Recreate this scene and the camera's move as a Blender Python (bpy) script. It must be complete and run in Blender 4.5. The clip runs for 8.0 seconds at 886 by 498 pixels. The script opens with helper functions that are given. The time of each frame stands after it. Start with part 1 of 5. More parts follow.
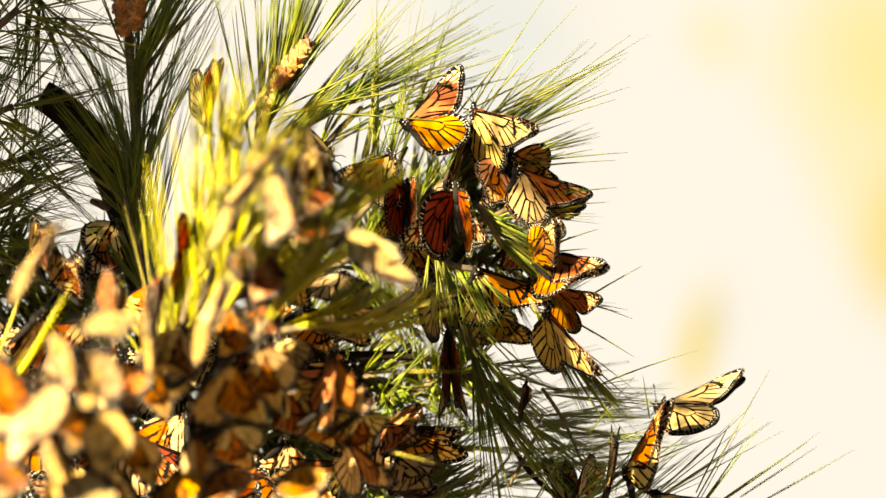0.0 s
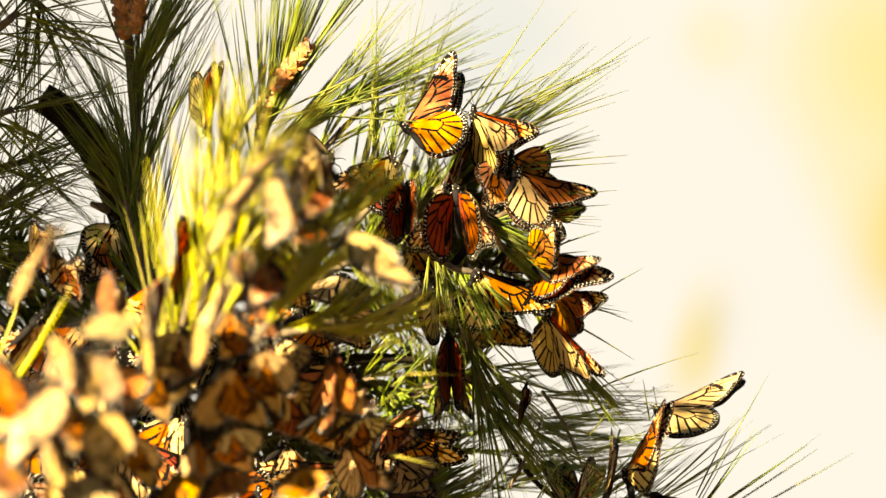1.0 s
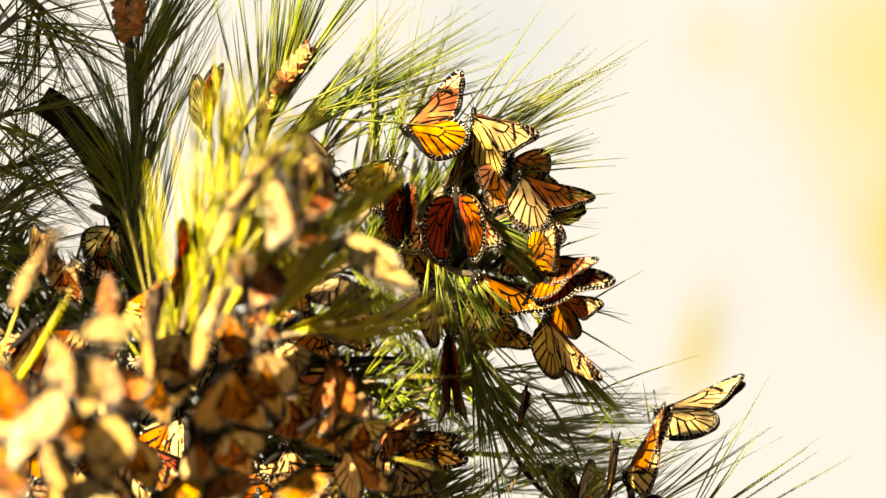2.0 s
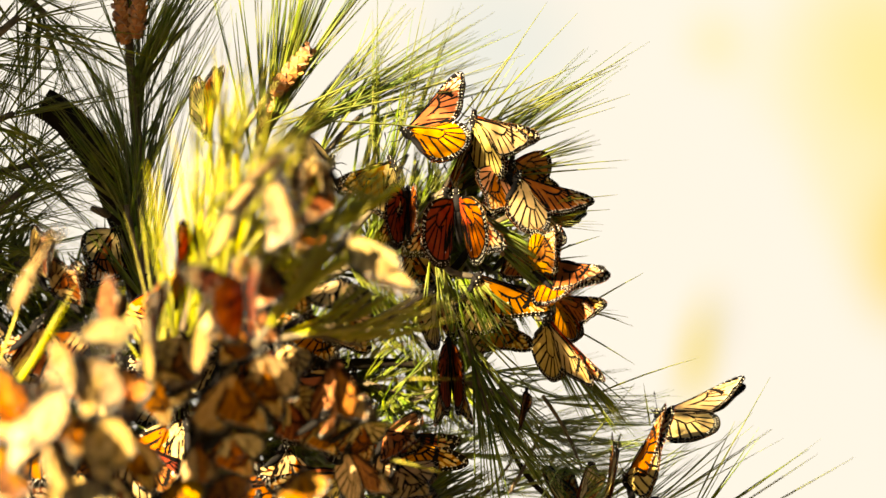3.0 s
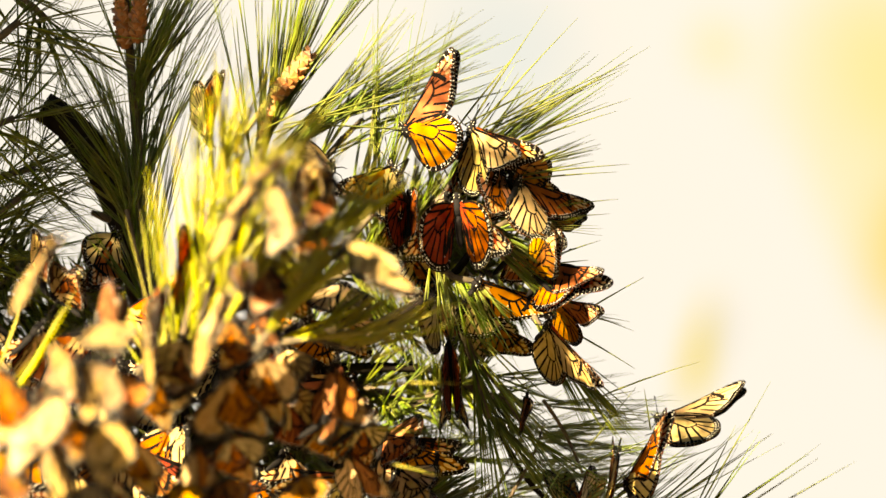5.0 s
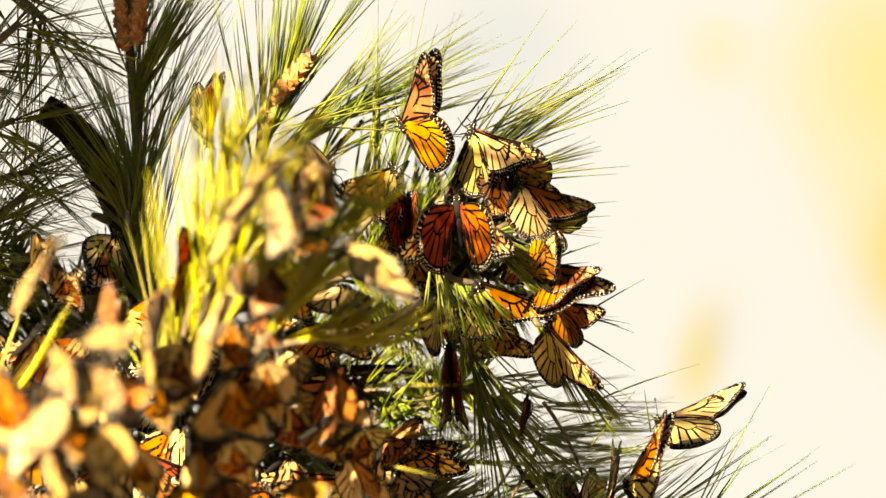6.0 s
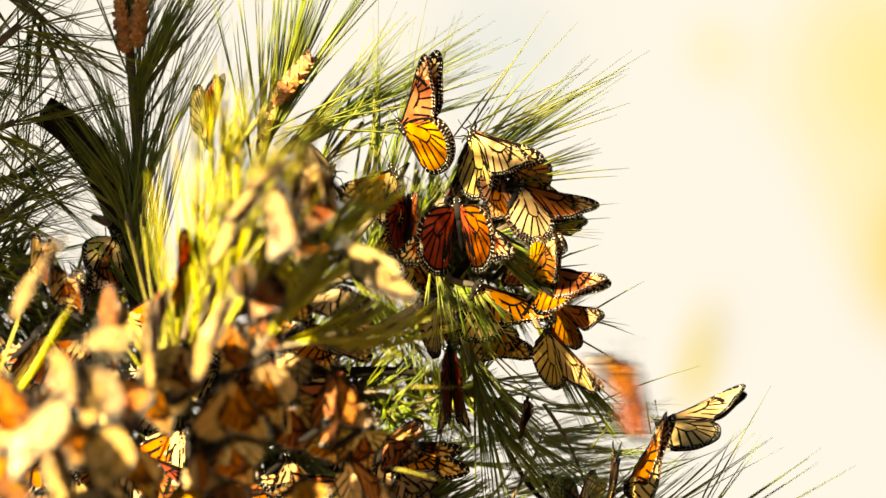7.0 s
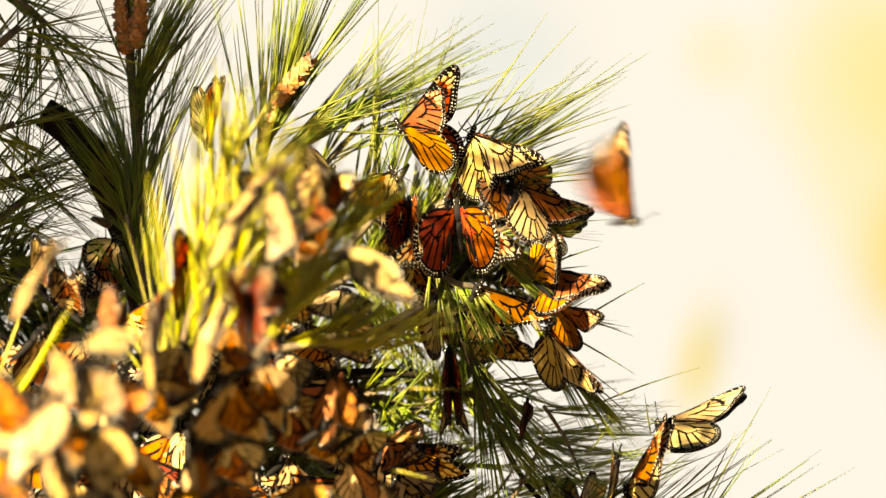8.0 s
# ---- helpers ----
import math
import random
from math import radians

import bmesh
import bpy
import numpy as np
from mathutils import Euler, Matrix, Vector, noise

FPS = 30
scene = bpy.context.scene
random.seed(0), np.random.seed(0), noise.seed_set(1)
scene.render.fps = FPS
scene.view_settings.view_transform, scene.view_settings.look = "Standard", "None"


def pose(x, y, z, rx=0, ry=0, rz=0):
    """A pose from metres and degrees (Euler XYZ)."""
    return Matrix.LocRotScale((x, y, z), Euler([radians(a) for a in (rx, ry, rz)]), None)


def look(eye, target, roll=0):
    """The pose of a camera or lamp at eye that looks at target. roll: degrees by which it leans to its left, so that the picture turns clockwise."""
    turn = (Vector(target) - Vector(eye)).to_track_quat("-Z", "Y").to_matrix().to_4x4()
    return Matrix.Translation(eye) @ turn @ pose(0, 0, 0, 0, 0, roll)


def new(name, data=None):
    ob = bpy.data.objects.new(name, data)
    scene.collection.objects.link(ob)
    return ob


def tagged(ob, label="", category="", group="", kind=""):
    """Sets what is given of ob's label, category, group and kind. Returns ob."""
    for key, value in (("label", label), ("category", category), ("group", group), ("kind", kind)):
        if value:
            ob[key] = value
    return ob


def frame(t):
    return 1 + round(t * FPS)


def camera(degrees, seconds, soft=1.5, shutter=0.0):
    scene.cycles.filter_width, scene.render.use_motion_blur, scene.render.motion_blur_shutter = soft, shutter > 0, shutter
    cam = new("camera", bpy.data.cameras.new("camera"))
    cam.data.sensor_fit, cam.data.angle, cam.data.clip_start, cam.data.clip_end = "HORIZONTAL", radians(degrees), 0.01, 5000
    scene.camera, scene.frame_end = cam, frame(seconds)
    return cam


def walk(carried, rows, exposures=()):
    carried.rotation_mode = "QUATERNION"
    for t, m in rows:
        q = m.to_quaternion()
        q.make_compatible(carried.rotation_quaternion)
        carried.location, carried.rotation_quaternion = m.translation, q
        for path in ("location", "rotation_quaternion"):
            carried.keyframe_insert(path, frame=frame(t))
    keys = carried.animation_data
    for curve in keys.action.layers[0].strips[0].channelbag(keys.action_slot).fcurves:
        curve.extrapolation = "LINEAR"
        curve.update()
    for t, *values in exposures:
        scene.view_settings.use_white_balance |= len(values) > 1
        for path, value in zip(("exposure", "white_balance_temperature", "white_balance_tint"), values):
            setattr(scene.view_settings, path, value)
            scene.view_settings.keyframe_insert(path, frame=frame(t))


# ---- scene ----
# ---------------------------------------------------------------- camera
cam = camera(7.1527, 8.0, soft=1.5, shutter=0.5)
cam.data.dof.use_dof = True
cam.data.dof.focus_distance = 4.0
cam.data.dof.aperture_fstop = 4.3

EYE = Vector((0.0, 0.0, 2.2))


def aim(up, right):
    """The long lens on its tripod, turned by thousandths of a degree up and to its right."""
    return pose(EYE.x, EYE.y, EYE.z, 90 + up / 1000, 0, -right / 1000)


walk(cam, [(0.0, aim(0, 0)), (0.5, aim(13, 0)), (1.0, aim(22, 0)), (1.5, aim(33, 0)), (3.0, aim(60, -4)),
           (3.5, aim(70, -5)), (4.0, aim(79, -6)), (4.5, aim(87, -7)), (6.0, aim(111, -10)), (6.5, aim(119, -10)),
           (7.0, aim(127, -11)), (7.5, aim(134, -11)), (8.0, aim(141, -11))], exposures=[(0.0, 3.1, 7200, 10), (8.0, 3.1, 7200, 10)])

# ---------------------------------------------------------------- light
TO_SUN = Vector((-0.50, -0.76, 0.42)).normalized()
world = bpy.data.worlds.new("sky")
scene.world = world
world.use_nodes = True
sky = world.node_tree.nodes.new("ShaderNodeTexSky")
sky.sky_type = "NISHITA"
sky.sun_disc = False
sky.sun_elevation = math.asin(TO_SUN.z)
sky.sun_rotation = math.atan2(TO_SUN.x, TO_SUN.y)
background = world.node_tree.nodes["Background"]
background.inputs["Strength"].default_value = 0.034
world.node_tree.links.new(sky.outputs[0], background.inputs["Color"])

sun = new("sun", bpy.data.lights.new("sun", "SUN"))
sun.data.energy = 5.0
sun.data.angle = radians(0.53)
sun.data.color = (1.0, 0.85, 0.56)
sun.matrix_world = look(TO_SUN * 30, (0, 0, 0))


# ---------------------------------------------------------------- materials
def material(name):
    mat = bpy.data.materials.new(name)
    mat.use_nodes = True
    tree = mat.node_tree
    tree.nodes.clear()
    return mat, tree, tree.nodes.new("ShaderNodeOutputMaterial")


def node(tree, kind, **sets):
    n = tree.nodes.new(kind)
    for key, value in sets.items():
        n.inputs[key.replace("_", " ")].default_value = value
    return n


def noise_ramp(tree, scale, stops, detail=4.0, stretch=(1, 1, 1)):
    """Noise in object space through a colour ramp. stops: (position, colour)."""
    coords = tree.nodes.new("ShaderNodeTexCoord")
    mapping = node(tree, "ShaderNodeMapping", Scale=stretch)
    tree.links.new(coords.outputs["Object"], mapping.inputs["Vector"])
    tex = node(tree, "ShaderNodeTexNoise", Scale=scale, Detail=detail)
    tree.links.new(mapping.outputs[0], tex.inputs["Vector"])
    ramp = tree.nodes.new("ShaderNodeValToRGB")
    while len(ramp.color_ramp.elements) < len(stops):
        ramp.color_ramp.elements.new(0.5)
    for e, (p, c) in zip(ramp.color_ramp.elements, stops):
        e.position, e.color = p, (*c, 1)
    tree.links.new(tex.outputs["Fac"], ramp.inputs[0])
    return ramp, tex


def varied(tree, colour, hue=0.02, value=0.25, info="Object", saturation=0.12):
    """Shift a colour a little from object to object, or from island to island."""
    if info == "Object":
        rnd = tree.nodes.new("ShaderNodeObjectInfo").outputs["Random"]
    else:
        rnd = tree.nodes.new("ShaderNodeNewGeometry").outputs["Random Per Island"]
    hsv = tree.nodes.new("ShaderNodeHueSaturation")
    for key, mid, width, seed in (("Hue", 0.5, hue, 3.7), ("Value", 1.0, value, 1.0), ("Saturation", 1.0, saturation, 7.3)):
        mul = tree.nodes.new("ShaderNodeMath")
        mul.operation = "MULTIPLY"
        mul.inputs[1].default_value = seed
        tree.links.new(rnd, mul.inputs[0])
        fract = tree.nodes.new("ShaderNodeMath")
        fract.operation = "FRACT"
        tree.links.new(mul.outputs[0], fract.inputs[0])
        span = tree.nodes.new("ShaderNodeMapRange")
        span.inputs["To Min"].default_value, span.inputs["To Max"].default_value = mid - width, mid + width
        tree.links.new(fract.outputs[0], span.inputs["Value"])
        tree.links.new(span.outputs[0], hsv.inputs[key])
    tree.links.new(colour, hsv.inputs["Color"])
    return hsv.outputs[0]


def thin_material(name, stops, scale, through_light, rough, hue=0.015, value=0.18, info="Object", stretch=(1, 1, 1), glow=(1, 1, 1), gloss=0.12):
    """A thin leaf or wing: light passes through it as well as off it."""
    mat, tree, out = material(name)
    ramp, tex = noise_ramp(tree, scale, stops, stretch=stretch)
    colour = varied(tree, ramp.outputs[0], hue, value, info)
    face = node(tree, "ShaderNodeBsdfPrincipled", Roughness=rough)
    face.inputs["Specular IOR Level"].default_value = gloss
    back = tree.nodes.new("ShaderNodeBsdfTranslucent")
    tint = tree.nodes.new("ShaderNodeMix")
    tint.data_type, tint.blend_type = "RGBA", "MULTIPLY"
    tint.inputs["Factor"].default_value = 1.0
    tree.links.new(colour, tint.inputs[6])
    tint.inputs[7].default_value = (*glow, 1)
    bump = node(tree, "ShaderNodeBump", Strength=0.25, Distance=0.0003)
    tree.links.new(tex.outputs["Fac"], bump.inputs["Height"])
    tree.links.new(bump.outputs[0], face.inputs["Normal"])
    tree.links.new(colour, face.inputs["Base Color"])
    tree.links.new(tint.outputs[2], back.inputs["Color"])
    mix = node(tree, "ShaderNodeMixShader", Fac=through_light)
    tree.links.new(face.outputs[0], mix.inputs[1])
    tree.links.new(back.outputs[0], mix.inputs[2])
    tree.links.new(mix.outputs[0], out.inputs[0])
    return mat


def solid_material(name, stops, scale, rough, bump=0.3, distance=0.001, value=0.15, stretch=(1, 1, 1), info="Object", gloss=0.35):
    mat, tree, out = material(name)
    ramp, tex = noise_ramp(tree, scale, stops, 6.0, stretch)
    colour = varied(tree, ramp.outputs[0], 0.01, value, info)
    face = node(tree, "ShaderNodeBsdfPrincipled", Roughness=rough)
    face.inputs["Specular IOR Level"].default_value = gloss
    height = node(tree, "ShaderNodeBump", Strength=bump, Distance=distance)
    tree.links.new(tex.outputs["Fac"], height.inputs["Height"])
    tree.links.new(height.outputs[0], face.inputs["Normal"])
    tree.links.new(colour, face.inputs["Base Color"])
    tree.links.new(face.outputs[0], out.inputs[0])
    return mat


# upper orange darkened as in shade; the next is its sunlit copy
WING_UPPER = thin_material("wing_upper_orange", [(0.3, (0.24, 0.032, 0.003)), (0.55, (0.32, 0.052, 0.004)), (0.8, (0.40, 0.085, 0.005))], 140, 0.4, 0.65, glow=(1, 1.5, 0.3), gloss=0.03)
WING_LIT_ORANGE = thin_material("wing_lit_orange", [(0.3, (0.40, 0.10, 0.003)), (0.55, (0.48, 0.135, 0.004)), (0.8, (0.56, 0.18, 0.006))], 140, 0.6, 0.65, glow=(1, 1.2, 0.3), gloss=0.03)
WING_FORE_UNDER = thin_material("wing_fore_underside", [(0.3, (0.30, 0.08, 0.006)), (0.6, (0.39, 0.12, 0.01)), (0.8, (0.49, 0.20, 0.025))], 140, 0.36, 0.6, glow=(1, 1.0, 0.4), gloss=0.03)
WING_HIND_UNDER = thin_material("wing_hind_underside", [(0.3, (0.5, 0.325, 0.10)), (0.55, (0.61, 0.415, 0.145)), (0.8, (0.74, 0.54, 0.23))], 160, 0.3, 0.42, value=0.22, gloss=0.55)
WING_WARM = thin_material("wing_warm_underside", [(0.3, (0.36, 0.13, 0.015)), (0.6, (0.46, 0.19, 0.03)), (0.8, (0.56, 0.28, 0.06))], 150, 0.34, 0.6, gloss=0.03)
# forewing underside paled to look blown out by the sun
WING_SUN_PALE = thin_material("wing_sun_pale_underside", [(0.3, (0.56, 0.36, 0.13)), (0.6, (0.67, 0.47, 0.20)), (0.8, (0.78, 0.60, 0.32))], 140, 0.34, 0.4, gloss=0.6)
WING_PALE = thin_material("wing_pale_patch", [(0.3, (0.78, 0.46, 0.13)), (0.7, (0.85, 0.62, 0.28))], 200, 0.4, 0.6)
SCALE_BLACK = solid_material("wing_black_scales", [(0.3, (0.002, 0.0016, 0.0012)), (0.7, (0.005, 0.0035, 0.0025))], 300, 0.75, gloss=0.05)
SCALE_WHITE = thin_material("wing_white_spots", [(0.3, (0.70, 0.63, 0.48)), (0.7, (0.82, 0.77, 0.64))], 300, 0.3, 0.6)
BODY_BLACK = solid_material("body_black_fur", [(0.3, (0.003, 0.0025, 0.0025)), (0.7, (0.009, 0.007, 0.006))], 900, 0.8, 0.6, 0.0005, gloss=0.12)
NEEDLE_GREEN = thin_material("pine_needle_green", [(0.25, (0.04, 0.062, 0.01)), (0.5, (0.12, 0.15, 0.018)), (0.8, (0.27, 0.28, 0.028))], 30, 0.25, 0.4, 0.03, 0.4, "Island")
# cooler needle green, paled to make up for little light under the roost
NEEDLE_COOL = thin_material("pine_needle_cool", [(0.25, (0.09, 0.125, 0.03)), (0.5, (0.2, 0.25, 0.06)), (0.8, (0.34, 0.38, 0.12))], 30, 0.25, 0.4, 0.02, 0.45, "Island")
# needle green lightened and yellowed, with the sun put into the colour
NEEDLE_SUNLIT = thin_material("pine_needle_sunlit", [(0.25, (0.17, 0.18, 0.012)), (0.5, (0.34, 0.31, 0.026)), (0.8, (0.52, 0.45, 0.07))], 30, 0.25, 0.4, 0.02, 0.3, "Island")
BARK = solid_material("pine_bark", [(0.3, (0.006, 0.0045, 0.003)), (0.6, (0.015, 0.011, 0.007)), (0.8, (0.034, 0.024, 0.015))], 90, 0.95, 0.8, 0.002, gloss=0.06)
TWIG = solid_material("pine_twig", [(0.3, (0.04, 0.03, 0.018)), (0.7, (0.12, 0.085, 0.045))], 160, 0.85, 0.7, 0.001)
CONE_SCALE = solid_material("pollen_cone_scales", [(0.3, (0.2, 0.09, 0.03)), (0.6, (0.34, 0.16, 0.06)), (0.8, (0.48, 0.27, 0.11))], 250, 0.75, 0.4, 0.0006, 0.3, info="Island")
SKY_BLOCKER = solid_material("sky_blocker_green", [(0.3, (0.012, 0.02, 0.007)), (0.6, (0.035, 0.05, 0.015)), (0.8, (0.07, 0.09, 0.03))], 1.2, 0.9, 0.8, 0.2)
GROUND = solid_material("dry_litter", [(0.3, (0.08, 0.06, 0.03)), (0.6, (0.16, 0.12, 0.06)), (0.8, (0.24, 0.19, 0.1))], 3, 0.95, 0.5, 0.02)


# ---------------------------------------------------------------- ground and distance
def part(name, bm, mats, parent=None, label="", smooth=True):
    """Link a bmesh as one mesh object under a thing or a part."""
    data = bm if isinstance(bm, bpy.types.Mesh) else bpy.data.meshes.new(name)
    if data is not bm:
        bm.to_mesh(data)
        bm.free()
        for m in mats if isinstance(mats, (list, tuple)) else [mats]:
            data.materials.append(m)
        for f in data.polygons:
            f.use_smooth = smooth
    ob = new(name, data)
    if parent:
        ob.parent = parent
    if label:
        tagged(ob, label)
    return ob


def lay_ground():
    bm = bmesh.new()
    n, reach = 48, 220.0
    grid = [[bm.verts.new((math.copysign(abs(i / n) ** 2.2, i) * reach, math.copysign(abs(j / n) ** 2.2, j) * reach,
                           0.06 * noise.noise((i * 0.7, j * 0.7, 0)) - 0.06)) for j in range(-n, n + 1)] for i in range(-n, n + 1)]
    for i in range(2 * n):
        for j in range(2 * n):
            bm.faces.new((grid[i][j], grid[i + 1][j], grid[i + 1][j + 1], grid[i][j + 1]))
    tagged(part("ground", bm, GROUND), "brown ground of dry needle litter under the trees", "ground", kind="structure")


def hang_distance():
    """A glowing screen far behind the branch, painted as bright haze with soft yellow foliage."""
    mat, tree, out = material("glowing_distance")
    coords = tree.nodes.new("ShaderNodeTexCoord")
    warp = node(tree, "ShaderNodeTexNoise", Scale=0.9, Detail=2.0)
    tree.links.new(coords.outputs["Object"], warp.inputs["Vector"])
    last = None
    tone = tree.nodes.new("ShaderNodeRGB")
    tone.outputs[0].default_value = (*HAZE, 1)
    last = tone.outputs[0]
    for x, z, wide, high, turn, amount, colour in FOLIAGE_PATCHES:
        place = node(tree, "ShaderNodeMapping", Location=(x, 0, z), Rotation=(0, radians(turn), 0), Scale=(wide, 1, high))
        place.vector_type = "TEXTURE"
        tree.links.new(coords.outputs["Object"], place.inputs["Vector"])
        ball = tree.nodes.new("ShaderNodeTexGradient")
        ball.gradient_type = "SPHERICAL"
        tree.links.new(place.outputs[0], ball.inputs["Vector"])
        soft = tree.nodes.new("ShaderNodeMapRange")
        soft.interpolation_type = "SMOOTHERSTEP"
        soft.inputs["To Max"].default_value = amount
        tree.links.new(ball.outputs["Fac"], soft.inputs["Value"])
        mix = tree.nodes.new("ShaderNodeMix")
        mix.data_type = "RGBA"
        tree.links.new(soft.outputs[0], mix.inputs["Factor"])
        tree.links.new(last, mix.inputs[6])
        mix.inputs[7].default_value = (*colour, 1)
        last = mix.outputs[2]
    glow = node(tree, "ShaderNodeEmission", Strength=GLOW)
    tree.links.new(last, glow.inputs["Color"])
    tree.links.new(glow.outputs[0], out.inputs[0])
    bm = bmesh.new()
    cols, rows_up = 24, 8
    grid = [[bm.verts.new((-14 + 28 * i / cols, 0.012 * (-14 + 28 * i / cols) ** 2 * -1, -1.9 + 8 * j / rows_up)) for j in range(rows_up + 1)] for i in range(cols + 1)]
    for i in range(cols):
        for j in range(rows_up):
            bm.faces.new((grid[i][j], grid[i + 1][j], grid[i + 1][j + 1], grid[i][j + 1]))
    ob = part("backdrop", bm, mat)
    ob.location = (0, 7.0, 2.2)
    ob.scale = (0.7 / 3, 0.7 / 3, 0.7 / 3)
    tagged(ob, "glowing screen painted as bright cream haze with soft yellow foliage", "backdrop", kind="structure")


def block_low_sky():
    """Unseen dark wall added to block low sky light, open to the bright side."""
    bm = bmesh.new()
    cols, ups = 90, 10
    grid = []
    for i in range(cols + 1):
        a = radians(118 + 304 * i / cols)
        line = []
        for j in range(ups + 1):
            r = 38 + 3.5 * noise.noise((i * 0.35, j * 0.5, 2.0))
            # lower towards the sun, so that its rays pass over
            top = (9 if abs(math.degrees(a) - 237) < 18 else 30) + 2 * noise.noise((i * 0.3, 0, 5.0))
            line.append(bm.verts.new((r * math.cos(a), r * math.sin(a), -0.3 + top * j / ups)))
        grid.append(line)
    for i in range(cols):
        for j in range(ups):
            bm.faces.new((grid[i][j], grid[i + 1][j], grid[i + 1][j + 1], grid[i][j + 1]))
    tagged(part("grove_wall", bm, SKY_BLOCKER), "unseen dark green wall that blocks low sky light", "trees", kind="structure")


def block_high_sky():
    """Unseen leafy sheet high over the roost, added to cut the sky's fill light."""
    bm = bmesh.new()
    nx, ny = 34, 40
    grid = [[bm.verts.new((-2.2 + 8.5 * i / nx, 1.6 + 11 * j / ny, 5.9 + 0.7 * noise.noise((i * 0.4, j * 0.4, 0)) + 0.3 * noise.noise((i * 1.3, j * 1.3, 4)))) for j in range(ny + 1)] for i in range(nx + 1)]
    for i in range(nx):
        for j in range(ny):
            bm.faces.new((grid[i][j], grid[i + 1][j], grid[i + 1][j + 1], grid[i][j + 1]))
    tagged(part("canopy", bm, SKY_BLOCKER), "unseen dark green sheet overhead that blocks high sky light", "canopy", kind="structure")


# sky brightness and distant foliage are painted into the screen's glow
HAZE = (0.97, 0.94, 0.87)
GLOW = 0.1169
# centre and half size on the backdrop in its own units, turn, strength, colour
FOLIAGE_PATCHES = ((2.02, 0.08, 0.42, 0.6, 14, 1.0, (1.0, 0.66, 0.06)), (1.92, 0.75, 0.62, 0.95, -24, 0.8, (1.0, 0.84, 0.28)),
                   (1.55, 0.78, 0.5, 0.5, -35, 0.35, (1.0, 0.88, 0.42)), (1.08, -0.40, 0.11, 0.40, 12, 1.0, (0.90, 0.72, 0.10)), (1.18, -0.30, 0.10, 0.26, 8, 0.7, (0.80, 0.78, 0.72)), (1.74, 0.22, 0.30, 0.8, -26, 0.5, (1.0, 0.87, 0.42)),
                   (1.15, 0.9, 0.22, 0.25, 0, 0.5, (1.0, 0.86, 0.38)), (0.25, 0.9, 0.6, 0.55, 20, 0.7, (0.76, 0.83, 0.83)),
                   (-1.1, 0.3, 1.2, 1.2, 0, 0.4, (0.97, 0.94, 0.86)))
lay_ground()
hang_distance()
block_low_sky()
block_high_sky()


# ---------------------------------------------------------------- butterflies
MM = 0.001


def smooth_line(points, step, closed=False):
    """Points along a rounded line through the given ones, about step apart."""
    pts = [Vector(p) for p in points]
    n = len(pts)
    made = []
    for i in range(n if closed else n - 1):
        a, b, c, d = (pts[(i + k) % n] if closed else pts[min(max(i + k, 0), n - 1)] for k in (-1, 0, 1, 2))
        m = max(1, round((c - b).length / step))
        for k in range(m):
            t = k / m
            made.append(0.5 * (2 * b + (c - a) * t + (2 * a - 5 * b + 4 * c - d) * t * t + (3 * b - a - 3 * c + d) * t ** 3))
    return made if closed else made + [pts[-1]]


def camber(x, y):
    """The wing's slight arch and its pleats between the veins, in millimetres."""
    return 1.0 * math.sin(min(max(x, 0) / 50, 1) * 3.0) - 0.0006 * x * x + 0.18 * math.sin(math.atan2(y, x + 4) * 16)


